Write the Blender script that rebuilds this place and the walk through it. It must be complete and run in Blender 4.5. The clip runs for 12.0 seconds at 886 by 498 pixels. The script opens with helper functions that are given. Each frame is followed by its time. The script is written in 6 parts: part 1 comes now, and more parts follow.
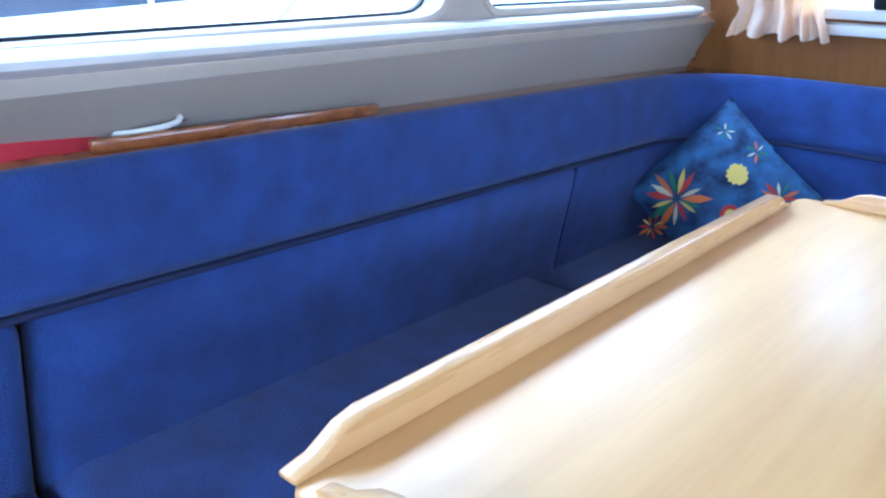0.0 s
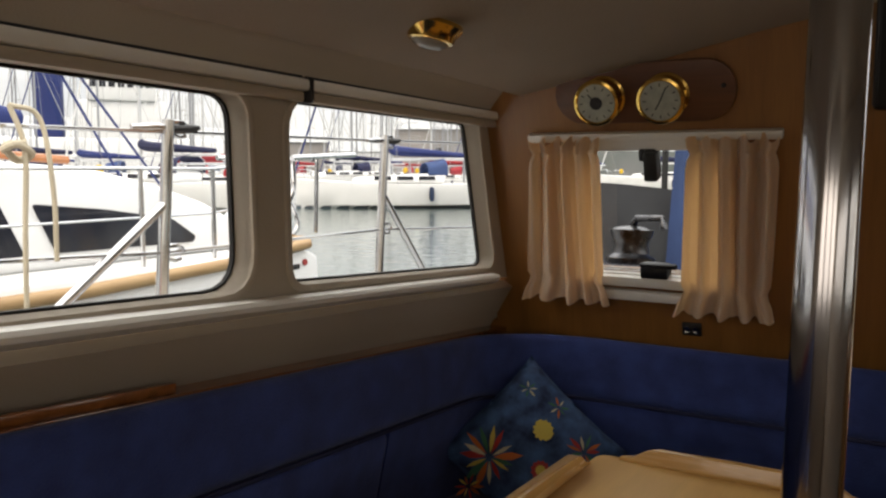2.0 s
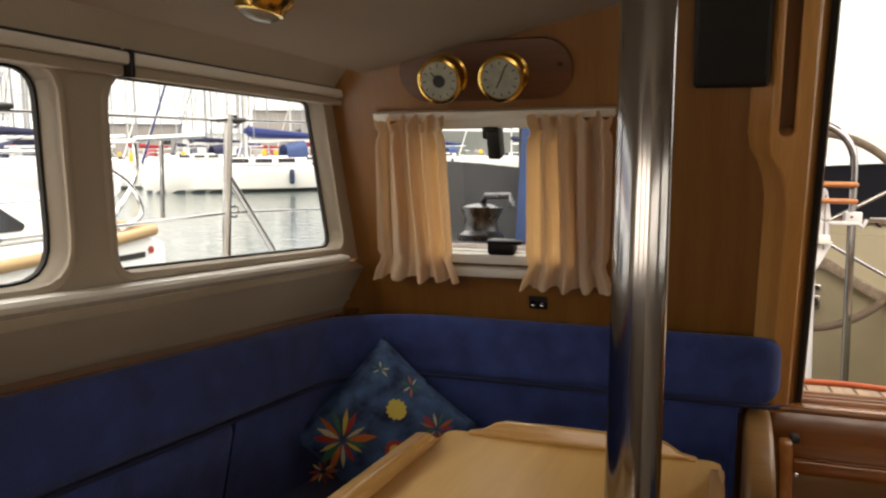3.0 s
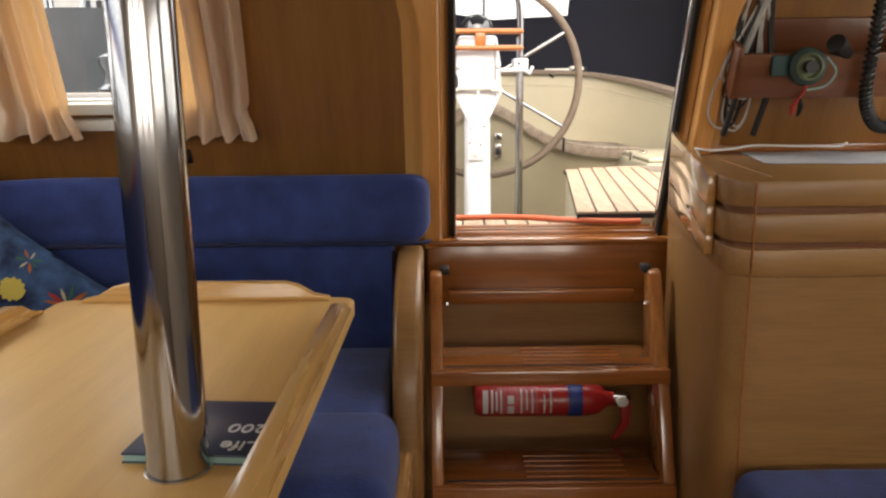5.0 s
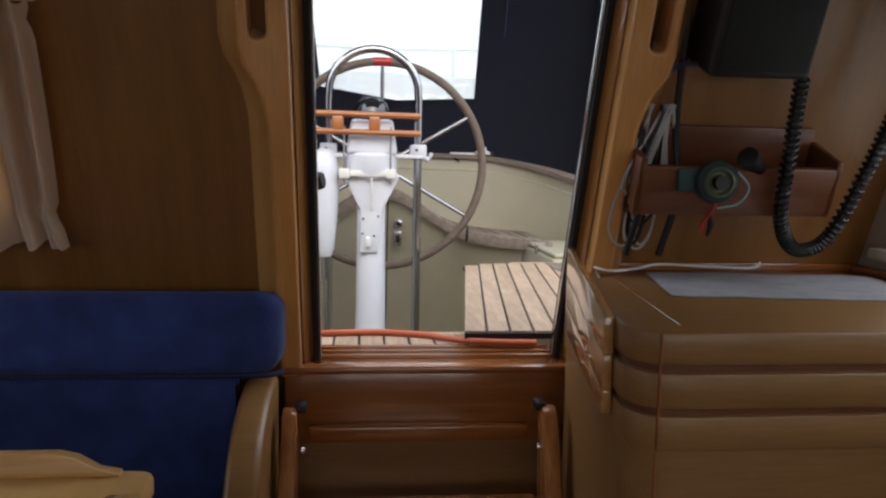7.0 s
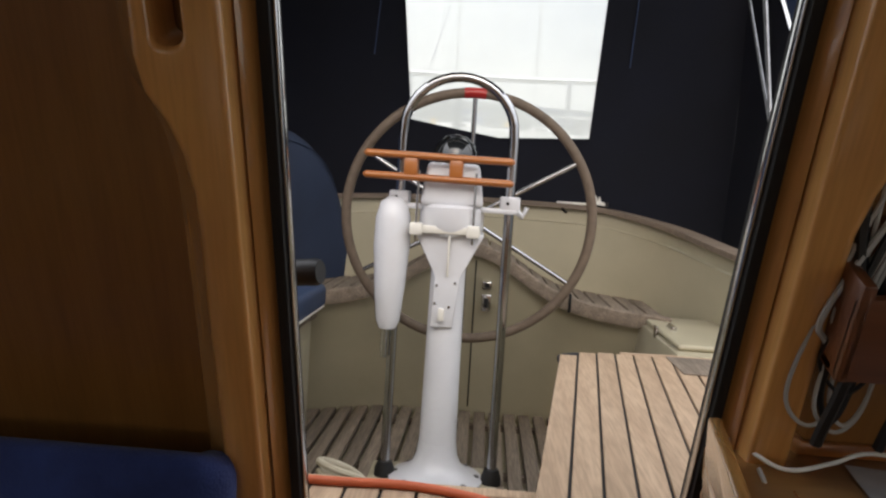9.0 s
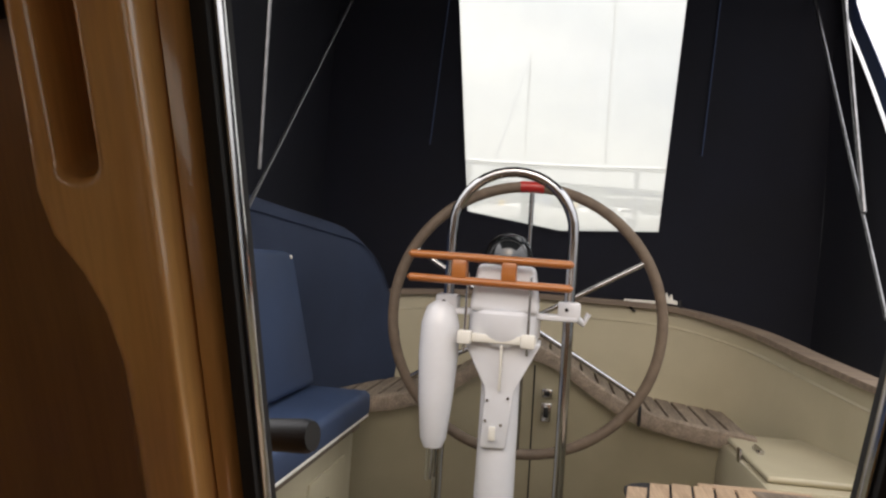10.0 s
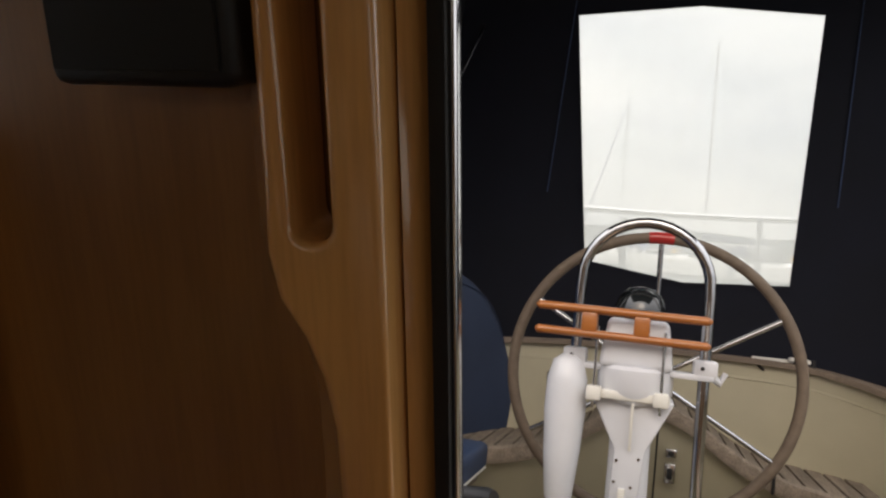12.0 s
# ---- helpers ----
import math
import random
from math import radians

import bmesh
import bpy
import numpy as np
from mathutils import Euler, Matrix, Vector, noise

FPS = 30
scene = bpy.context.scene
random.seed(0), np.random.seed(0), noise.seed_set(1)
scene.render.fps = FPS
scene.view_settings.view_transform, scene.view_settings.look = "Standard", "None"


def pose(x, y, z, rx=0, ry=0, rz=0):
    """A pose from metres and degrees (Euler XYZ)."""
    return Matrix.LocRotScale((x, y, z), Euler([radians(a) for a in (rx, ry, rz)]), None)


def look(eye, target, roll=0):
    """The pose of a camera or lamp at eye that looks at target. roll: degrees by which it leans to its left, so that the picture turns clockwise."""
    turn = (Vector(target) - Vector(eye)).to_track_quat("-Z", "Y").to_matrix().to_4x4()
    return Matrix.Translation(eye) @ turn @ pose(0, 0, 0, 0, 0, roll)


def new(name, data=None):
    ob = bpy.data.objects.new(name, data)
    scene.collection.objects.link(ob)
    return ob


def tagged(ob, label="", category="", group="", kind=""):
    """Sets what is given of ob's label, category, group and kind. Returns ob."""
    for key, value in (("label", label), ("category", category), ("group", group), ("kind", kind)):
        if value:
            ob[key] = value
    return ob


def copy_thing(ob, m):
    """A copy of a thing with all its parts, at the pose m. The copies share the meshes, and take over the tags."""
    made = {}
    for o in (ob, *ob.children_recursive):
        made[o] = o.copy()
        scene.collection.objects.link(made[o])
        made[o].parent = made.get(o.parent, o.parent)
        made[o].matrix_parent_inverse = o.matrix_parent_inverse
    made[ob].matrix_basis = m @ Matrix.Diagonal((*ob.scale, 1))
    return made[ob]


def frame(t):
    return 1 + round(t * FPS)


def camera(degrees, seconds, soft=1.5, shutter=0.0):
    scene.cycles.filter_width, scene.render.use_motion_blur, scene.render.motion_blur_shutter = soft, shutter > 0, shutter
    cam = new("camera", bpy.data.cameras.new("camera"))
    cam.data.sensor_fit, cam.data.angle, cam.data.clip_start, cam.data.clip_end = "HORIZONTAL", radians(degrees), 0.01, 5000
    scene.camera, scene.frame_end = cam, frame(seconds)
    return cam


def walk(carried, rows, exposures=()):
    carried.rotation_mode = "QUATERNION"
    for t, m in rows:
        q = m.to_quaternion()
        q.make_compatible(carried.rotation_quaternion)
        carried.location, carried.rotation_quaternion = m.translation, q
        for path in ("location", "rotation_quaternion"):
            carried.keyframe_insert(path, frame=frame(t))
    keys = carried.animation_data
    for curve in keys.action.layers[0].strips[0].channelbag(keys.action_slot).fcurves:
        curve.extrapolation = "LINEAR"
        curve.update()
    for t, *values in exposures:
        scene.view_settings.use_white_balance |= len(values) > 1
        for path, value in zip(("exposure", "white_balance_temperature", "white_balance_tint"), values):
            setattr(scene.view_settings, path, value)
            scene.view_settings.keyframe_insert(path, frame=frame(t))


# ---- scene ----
cam = camera(59.5, 12.0, soft=2.3)
PATH = [
    (0, (-0.556, -2.287, 1.151), (-1.8, -0.874, 0.476), 2.2),
    (0.5, (-0.525, -2.266, 1.174), (-1.547, -0.647, 0.596), 1.4),
    (1, (-0.514, -2.269, 1.177), (-1.493, -0.559, 0.83), 1.4),
    (1.5, (-0.527, -2.264, 1.195), (-1.53, -0.54, 1.04), 2.0),
    (2, (-0.523, -2.266, 1.21), (-1.507, -0.526, 1.157), 2.7),
    (2.5, (-0.511, -2.243, 1.217), (-1.339, -0.424, 1.164), 2.3),
    (3, (-0.494, -2.227, 1.207), (-1.16, -0.343, 1.119), 1.4),
    (3.5, (-0.448, -2.208, 1.193), (-0.986, -0.29, 1.008), 0.5),
    (3.7, (-0.422, -2.192, 1.184), (-0.881, -0.258, 0.965), 0.1),
    (5.3, (-0.29, -2.027, 1.113), (-0.209, -0.074, 0.689), -0.8),
    (5.5, (-0.29, -1.999, 1.119), (-0.151, -0.052, 0.683), -0.9),
    (6, (-0.265, -1.913, 1.147), (0.005, 0.033, 0.774), -0.4),
    (6.5, (-0.247, -1.841, 1.172), (0.045, 0.125, 0.955), -0.0),
    (7, (-0.169, -1.754, 1.191), (0.03, 0.224, 0.97), 1.1),
    (7.2, (-0.12, -1.691, 1.198), (0.009, 0.295, 1.003), 1.3),
    (8.8, (-0.058, -1.202, 1.262), (-0.118, 0.784, 1.028), 3.9),
    (9, (-0.034, -1.115, 1.277), (-0.138, 0.876, 1.121), 3.6),
    (9.5, (0.001, -0.965, 1.332), (-0.23, 1.022, 1.322), 3.3),
    (10, (0.0, -0.887, 1.354), (-0.294, 1.091, 1.39), 3.8),
    (10.5, (-0.006, -0.854, 1.372), (-0.296, 1.12, 1.454), 3.6),
    (11, (-0.013, -0.829, 1.368), (-0.482, 1.111, 1.498), 4.7),
    (11.5, (-0.032, -0.855, 1.368), (-0.362, 1.113, 1.496), 5.2),
    (12, (-0.112, -0.88, 1.368), (-0.644, 1.044, 1.493), 5.5),
]
EXPOSURES = [(0, 3.5, 4400, 8), (0.4, 3.0, 4750, 7), (0.8, 2.9, 5900, 9), (1.2, 2.4, 6700, 11), (1.6, 1.5, 7500, 13), (2.0, 0.85, 8300, 15), (2.5, 0.5, 8900, 17), (3.0, 1.35, 9000, 15), (3.5, 2.25, 9200, 14),
             (5.5, 1.95, 6900, 12), (6.0, 1.6, 5900, 11), (6.5, 1.2, 6300, 12), (7.2, 0.95, 6800, 12), (9.0, 0.65, 7400, 13), (10.0, 0.6, 7800, 14), (12.0, 0.5, 7800, 14)]
walk(cam, [(t, look(eye, target, roll)) for t, eye, target, roll in PATH], EXPOSURES)

# ---- world and light ----
world = bpy.data.worlds.new("overcast")
scene.world = world
world.use_nodes = True
wn, wl = world.node_tree.nodes, world.node_tree.links
wn.clear()
sky = wn.new("ShaderNodeTexSky")
sky.sky_type, sky.sun_disc = "NISHITA", False
sky.sun_elevation, sky.sun_rotation = radians(37), radians(188)
sky.air_density, sky.dust_density = 1.0, 3.0
clouds = wn.new("ShaderNodeTexNoise")
clouds.inputs["Scale"].default_value, clouds.inputs["Detail"].default_value = 3.0, 6.0
wc = wn.new("ShaderNodeTexCoord")
wm = wn.new("ShaderNodeMapping")
wm.inputs["Scale"].default_value = (1, 1, 3.5)
ramp = wn.new("ShaderNodeValToRGB")
ramp.color_ramp.elements[0].position, ramp.color_ramp.elements[0].color = 0.3, (4.6, 5.3, 6.5, 1)
ramp.color_ramp.elements[1].position, ramp.color_ramp.elements[1].color = 0.72, (8.5, 9.1, 9.9, 1)
mixw = wn.new("ShaderNodeMixRGB")
mixw.inputs[0].default_value = 0.85
bg = wn.new("ShaderNodeBackground")
bg.inputs["Strength"].default_value = 0.15
wo = wn.new("ShaderNodeOutputWorld")
wl.new(wc.outputs["Generated"], wm.inputs["Vector"])
wl.new(wm.outputs[0], clouds.inputs["Vector"])
wl.new(clouds.outputs[0], ramp.inputs[0])
wl.new(sky.outputs[0], mixw.inputs[1])
wl.new(ramp.outputs[0], mixw.inputs[2])
# an overcast sky is brighter towards the zenith
sep, lift, bright = wn.new("ShaderNodeSeparateXYZ"), wn.new("ShaderNodeMapRange"), wn.new("ShaderNodeVectorMath")
lift.inputs["From Min"].default_value, lift.inputs["From Max"].default_value = 0.0, 1.0
lift.inputs["To Min"].default_value, lift.inputs["To Max"].default_value = 0.36, 2.5
bright.operation = "SCALE"
wl.new(wc.outputs["Generated"], sep.inputs[0])
wl.new(sep.outputs["Z"], lift.inputs["Value"])
wl.new(mixw.outputs[0], bright.inputs[0])
wl.new(lift.outputs[0], bright.inputs["Scale"])
wl.new(bright.outputs[0], bg.inputs[0])
wl.new(bg.outputs[0], wo.inputs[0])

sun = new("sun", bpy.data.lights.new("sun", "SUN"))
sun.data.energy, sun.data.angle, sun.data.color = 0.3, radians(25), (1.0, 0.96, 0.9)
sun.matrix_world = look((0, 0, 30), (-6, 40, 0))


# area lamps added at the forward and starboard windows, standing in for sky light
for x, y, z, ax, wd, ht, en in ((-1.06, -3.69, 1.23, "y", 0.64, 0.42, 0.85), (-0.24, -3.69, 1.23, "y", 0.68, 0.42, 0.85), (0.55, -3.69, 1.23, "y", 0.58, 0.42, 0.85), (0.93, -2.45, 1.2, "x", 1.3, 0.26, 0.5), (0.985, -0.87, 1.22, "x", 1.1, 0.3, 0.3)):
    li = bpy.data.lights.new("added_window_lamp", "AREA")
    li.shape, li.size, li.size_y, li.energy, li.color = "RECTANGLE", wd, ht, en, (1.0, 0.98, 0.96)
    lo = new("added_window_lamp", li)
    lo.matrix_world = look((x, y, z), (x, y + 1, z - 0.12) if ax == "y" else (x - 1, y, z - 0.12))


# ---- materials ----
def mat(name, col, rough=0.5, metal=0.0, col2=None, scale=8.0, stretch=(1, 1, 1), bump=0.0, bscale=60.0, coat=0.0, sheen=0.0, rvar=0.0, glow=None, blotch=0.0, grain=0.0, crough=0.12):
    """A surface with two scales of variation: broad patches between col and col2, and a fine relief."""
    m = bpy.data.materials.new(name)
    m.use_nodes = True
    n, l = m.node_tree.nodes, m.node_tree.links
    b = n["Principled BSDF"]
    b.inputs["Roughness"].default_value, b.inputs["Metallic"].default_value = rough, metal
    b.inputs["Coat Weight"].default_value, b.inputs["Coat Roughness"].default_value = coat, crough
    b.inputs["Sheen Weight"].default_value = sheen
    tc = n.new("ShaderNodeTexCoord")
    mp = n.new("ShaderNodeMapping")
    mp.inputs["Scale"].default_value = stretch
    l.new(tc.outputs["Object"], mp.inputs["Vector"])
    oi = n.new("ShaderNodeObjectInfo")
    addv = n.new("ShaderNodeVectorMath")
    addv.operation = "MULTIPLY_ADD"
    l.new(oi.outputs["Random"], addv.inputs[0])
    addv.inputs[1].default_value = (37, 21, 53)
    l.new(mp.outputs[0], addv.inputs[2])
    n1 = n.new("ShaderNodeTexNoise")
    n1.inputs["Scale"].default_value, n1.inputs["Detail"].default_value = scale, 5
    l.new(addv.outputs[0], n1.inputs["Vector"])
    c2 = col2 or tuple(c * 0.8 for c in col)
    r = n.new("ShaderNodeValToRGB")
    r.color_ramp.elements[0].position, r.color_ramp.elements[0].color = 0.32, (*c2, 1)
    r.color_ramp.elements[1].position, r.color_ramp.elements[1].color = 0.68, (*col, 1)
    l.new(n1.outputs[0], r.inputs[0])
    hv = n.new("ShaderNodeHueSaturation")
    if blotch:
        ma = n.new("ShaderNodeMath")
        ma.operation = "MULTIPLY_ADD"
        l.new(oi.outputs["Random"], ma.inputs[0])
        ma.inputs[1].default_value, ma.inputs[2].default_value = 2 * blotch, 1 - blotch
        l.new(ma.outputs[0], hv.inputs["Value"])
    l.new(r.outputs[0], hv.inputs["Color"])
    l.new(hv.outputs[0], b.inputs["Base Color"])
    n2 = n.new("ShaderNodeTexNoise")
    n2.inputs["Scale"].default_value, n2.inputs["Detail"].default_value = bscale, 3
    l.new(addv.outputs[0], n2.inputs["Vector"])
    if grain:
        gr, mg = n.new("ShaderNodeMapRange"), n.new("ShaderNodeVectorMath")
        gr.inputs["From Min"].default_value, gr.inputs["From Max"].default_value = 0.35, 0.62
        gr.inputs["To Min"].default_value, gr.inputs["To Max"].default_value = 1 - grain, 1 + 0.3 * grain
        mg.operation = "SCALE"
        l.new(n2.outputs[0], gr.inputs["Value"])
        l.new(hv.outputs[0], mg.inputs[0])
        l.new(gr.outputs[0], mg.inputs["Scale"])
        l.new(mg.outputs[0], b.inputs["Base Color"])
    if bump:
        bp = n.new("ShaderNodeBump")
        bp.inputs["Strength"].default_value, bp.inputs["Distance"].default_value = bump, 0.004
        l.new(n2.outputs[0], bp.inputs["Height"])
        l.new(bp.outputs[0], b.inputs["Normal"])
    mr = n.new("ShaderNodeMapRange")
    mr.inputs["To Min"].default_value, mr.inputs["To Max"].default_value = max(0.02, rough - rvar), min(1, rough + rvar)
    l.new(n1.outputs[0], mr.inputs["Value"])
    l.new(mr.outputs[0], b.inputs["Roughness"])
    if glow:
        b.inputs["Emission Color"].default_value, b.inputs["Emission Strength"].default_value = (*glow[:3], 1), glow[3]
    return m


def wood(name, col, col2, rough=0.35, axis="x", coat=0.4, scale=5.0, blotch=0.0, grain=0.05, crough=0.12):
    st = {"x": (0.6, 9, 9), "y": (9, 0.6, 9), "z": (9, 9, 0.6)}[axis]
    return mat(name, col, rough, 0, col2, scale, st, 0.02, 22, coat, 0, 0.06, blotch=blotch, grain=grain, crough=crough)


BULK = wood("honey_ply", (0.28, 0.122, 0.032), (0.215, 0.09, 0.022), 0.42, "z", 0.25, 2.0, grain=0.08)
CABW = wood("honey_ply_level", (0.30, 0.15, 0.048), (0.245, 0.118, 0.036), 0.42, "x", 0.15, 2.2, grain=0.1)
TABLE = wood("table_beech", (0.70, 0.42, 0.138), (0.61, 0.34, 0.105), 0.55, "y", 0.35, 2.5, grain=0.03, crough=0.34)
FIDD = wood("fiddle_beech", (0.52, 0.27, 0.09), (0.42, 0.20, 0.06), 0.28, "y", 0.5)
SLATW = wood("slat_beech", (0.50, 0.26, 0.085), (0.42, 0.20, 0.06), 0.2, "y", 0.9, crough=0.05)
FIDX = wood("fiddle_beech_long", (0.60, 0.35, 0.125), (0.54, 0.30, 0.10), 0.28, "x", 0.5, grain=0.03)
TEAKV = wood("varnished_teak", (0.36, 0.125, 0.033), (0.23, 0.075, 0.02), 0.22, "x", 0.7)
TEAKU = wood("varnished_teak_upright", (0.38, 0.145, 0.04), (0.26, 0.088, 0.024), 0.22, "z", 0.7)
FRAMEW = wood("door_frame_wood", (0.76, 0.40, 0.14), (0.58, 0.26, 0.08), 0.22, "z", 0.9, 1.6, grain=0.08, crough=0.06)
PLAQ = wood("mahogany_plaque", (0.15, 0.052, 0.018), (0.10, 0.034, 0.012), 0.5, "x", 0.1)
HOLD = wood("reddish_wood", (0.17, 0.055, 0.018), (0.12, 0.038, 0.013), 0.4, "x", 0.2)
RACKW = wood("orange_teak", (0.43, 0.145, 0.035), (0.33, 0.10, 0.022), 0.35, "x", 0.4)
DECKT = wood("bare_teak", (0.50, 0.355, 0.235), (0.41, 0.28, 0.18), 0.7, "y", 0.0, 4, blotch=0.12, grain=0.18)
DECKG = wood("weathered_teak", (0.27, 0.215, 0.165), (0.18, 0.14, 0.105), 0.8, "y", 0.0, 4, blotch=0.15, grain=0.3)
RIMT = wood("grey_teak_rim", (0.25, 0.19, 0.14), (0.17, 0.13, 0.1), 0.75, "x", 0.0)
CAULK = mat("black_caulk", (0.012, 0.012, 0.014), 0.7)
BLUE = mat("blue_velour", (0.022, 0.047, 0.19), 0.9, 0, (0.012, 0.026, 0.115), 14, bump=0.5, bscale=260, sheen=0.12)
PIPING = mat("dark_piping", (0.008, 0.012, 0.05), 0.9)
CREAM = mat("cream_liner", (0.47, 0.41, 0.33), 0.75, 0, (0.43, 0.375, 0.30), 3, bump=0.15, bscale=180)
HEADL = mat("headlining_vinyl", (0.35, 0.295, 0.235), 0.8, 0, (0.31, 0.26, 0.205), 2, bump=0.2, bscale=140)
WHITEP = mat("white_plastic", (0.78, 0.76, 0.70), 0.4, 0, (0.72, 0.70, 0.64), 6)
WHITEG = mat("white_gelcoat", (0.72, 0.73, 0.76), 0.3, 0, (0.64, 0.65, 0.68), 5, coat=0.2)
GRP = mat("cream_gelcoat", (0.48, 0.435, 0.31), 0.4, 0, (0.39, 0.35, 0.245), 2.5, bump=0.05, coat=0.15)
STEEL = mat("stainless", (0.62, 0.62, 0.62), 0.16, 1.0, (0.55, 0.55, 0.56), 30, (1, 1, 0.05), rvar=0.05)
CHROME = mat("polished_steel", (0.46, 0.46, 0.47), 0.12, 1.0, (0.36, 0.36, 0.375), 20, (1, 1, 0.1), rvar=0.04)
DULLST = mat("dull_steel", (0.30, 0.30, 0.31), 0.35, 1.0, (0.2, 0.2, 0.205), 20, rvar=0.08)
# chrome with the dodger's shade put into its colour, for the winch only
SHADEC = mat("shaded_chrome", (0.13, 0.13, 0.135), 0.28, 1.0, (0.06, 0.06, 0.063), 25, rvar=0.1)
BRASS = mat("polished_brass", (0.80, 0.52, 0.16), 0.16, 1.0, (0.62, 0.38, 0.1), 15, rvar=0.05)
BLACK = mat("black_plastic", (0.007, 0.007, 0.008), 0.5)
RUBBER = mat("black_rubber", (0.010, 0.010, 0.010), 0.8, bump=0.1)
NAVY = mat("navy_canvas", (0.0030, 0.0042, 0.0125), 0.9, 0, (0.0022, 0.003, 0.0088), 3, bump=0.3, bscale=300)
MIDBLUE = mat("blue_canvas", (0.028, 0.062, 0.17), 0.85, 0, (0.02, 0.045, 0.12), 4, bump=0.3, bscale=260)
CUSH = mat("blue_vinyl", (0.032, 0.062, 0.135), 0.6, 0, (0.026, 0.05, 0.11), 4, bump=0.15, bscale=200)
RED = mat("red_paint", (0.42, 0.02, 0.018), 0.35, coat=0.3)
REDCLOTH = mat("red_cloth", (0.45, 0.02, 0.03), 0.9, bump=0.4, bscale=120)
ORANGE = mat("orange_hose", (0.62, 0.13, 0.05), 0.5)
ROPE = mat("cream_rope", (0.56, 0.50, 0.38), 0.9, bump=0.6, bscale=200)
WIRE = mat("grey_wire", (0.5, 0.5, 0.48), 0.6)
PAPER = mat("printed_chart", (0.46, 0.46, 0.47), 0.5, 0, (0.33, 0.34, 0.37), 22)
BOOKB = mat("navy_cover", (0.012, 0.03, 0.075), 0.35, 0, (0.01, 0.024, 0.06), 5, coat=0.2)
PAGES = mat("page_edges", (0.25, 0.42, 0.40), 0.8)
INK = mat("white_ink", (0.65, 0.65, 0.65), 0.6)
DIAL = mat("dial_face", (0.42, 0.42, 0.34), 0.3, 0, (0.30, 0.31, 0.26), 40)
RIMG = mat("taupe_leather", (0.17, 0.125, 0.09), 0.7, 0, (0.13, 0.095, 0.07), 30, bump=0.3, bscale=150)
HULL = mat("white_hull", (0.80, 0.80, 0.79), 0.3, 0, (0.74, 0.74, 0.73), 2, coat=0.2)
GREYD = mat("grey_deck", (0.42, 0.43, 0.43), 0.7)
TINT = mat("tinted_window", (0.02, 0.022, 0.03), 0.12)
CONC = mat("pontoon_concrete", (0.36, 0.35, 0.33), 0.9, bump=0.3)
YELLOW = mat("yellow_foam", (0.7, 0.42, 0.02), 0.7)


def glass(name, tint=(0.96, 0.98, 0.98), rough=0.0, haze=0.0):
    m = bpy.data.materials.new(name)
    m.use_nodes = True
    n, l = m.node_tree.nodes, m.node_tree.links
    n.remove(n["Principled BSDF"])
    t, g, mix, fr = n.new("ShaderNodeBsdfTransparent"), n.new("ShaderNodeBsdfGlossy"), n.new("ShaderNodeMixShader"), n.new("ShaderNodeLayerWeight")
    t.inputs[0].default_value = (*tint, 1)
    g.inputs["Roughness"].default_value = 0.03
    pw, sc = n.new("ShaderNodeMath"), n.new("ShaderNodeMath")
    pw.operation, pw.inputs[1].default_value = "POWER", 5.0
    sc.operation, sc.inputs[1].default_value, sc.inputs[2].default_value = "MULTIPLY_ADD", 0.5, 0.02
    l.new(fr.outputs["Facing"], pw.inputs[0])
    l.new(pw.outputs[0], sc.inputs[0])
    l.new(sc.outputs[0], mix.inputs[0])
    l.new(t.outputs[0], mix.inputs[1])
    l.new(g.outputs[0], mix.inputs[2])
    out = mix
    if haze:
        d, mix2, nz = n.new("ShaderNodeBsdfTranslucent"), n.new("ShaderNodeMixShader"), n.new("ShaderNodeTexNoise")
        d.inputs[0].default_value = (0.85, 0.86, 0.84, 1)
        nz.inputs["Scale"].default_value = 2.5
        mr = n.new("ShaderNodeMapRange")
        mr.inputs["To Min"].default_value, mr.inputs["To Max"].default_value = haze * 0.75, min(1, haze * 1.25)
        l.new(nz.outputs[0], mr.inputs["Value"])
        l.new(mr.outputs[0], mix2.inputs[0])
        l.new(mix.outputs[0], mix2.inputs[1])
        l.new(d.outputs[0], mix2.inputs[2])
        out = mix2
    l.new(out.outputs[0], n["Material Output"].inputs[0])
    return m


PANE = glass("window_glass")
CLEARV = glass("clear_vinyl", (0.95, 0.95, 0.93), haze=0.42)
SMOKE = glass("smoked_acrylic", (0.5, 0.52, 0.55))


def cloth(name, col, col2):
    m = mat(name, col, 0.95, 0, col2, 25, (1, 1, 0.3), 0.3, 350)
    n, l = m.node_tree.nodes, m.node_tree.links
    b, tr, mix = n["Principled BSDF"], n.new("ShaderNodeBsdfTranslucent"), n.new("ShaderNodeMixShader")
    tr.inputs[0].default_value = (0.95, 0.72, 0.46, 1)
    mix.inputs[0].default_value = 0.6
    l.new(b.outputs[0], mix.inputs[1])
    l.new(tr.outputs[0], mix.inputs[2])
    l.new(mix.outputs[0], n["Material Output"].inputs[0])
    return m


CURTAIN = cloth("curtain_cotton", (0.84, 0.77, 0.66), (0.77, 0.69, 0.57))


# ---- mesh tools ----
def finish(bm, smooth):
    bmesh.ops.remove_doubles(bm, verts=bm.verts, dist=1e-5)
    bmesh.ops.recalc_face_normals(bm, faces=bm.faces)
    for f in bm.faces:
        f.smooth = smooth
    if smooth:
        for e in bm.edges:
            if len(e.link_faces) == 2 and e.calc_face_angle(0) > radians(38):
                e.smooth = False


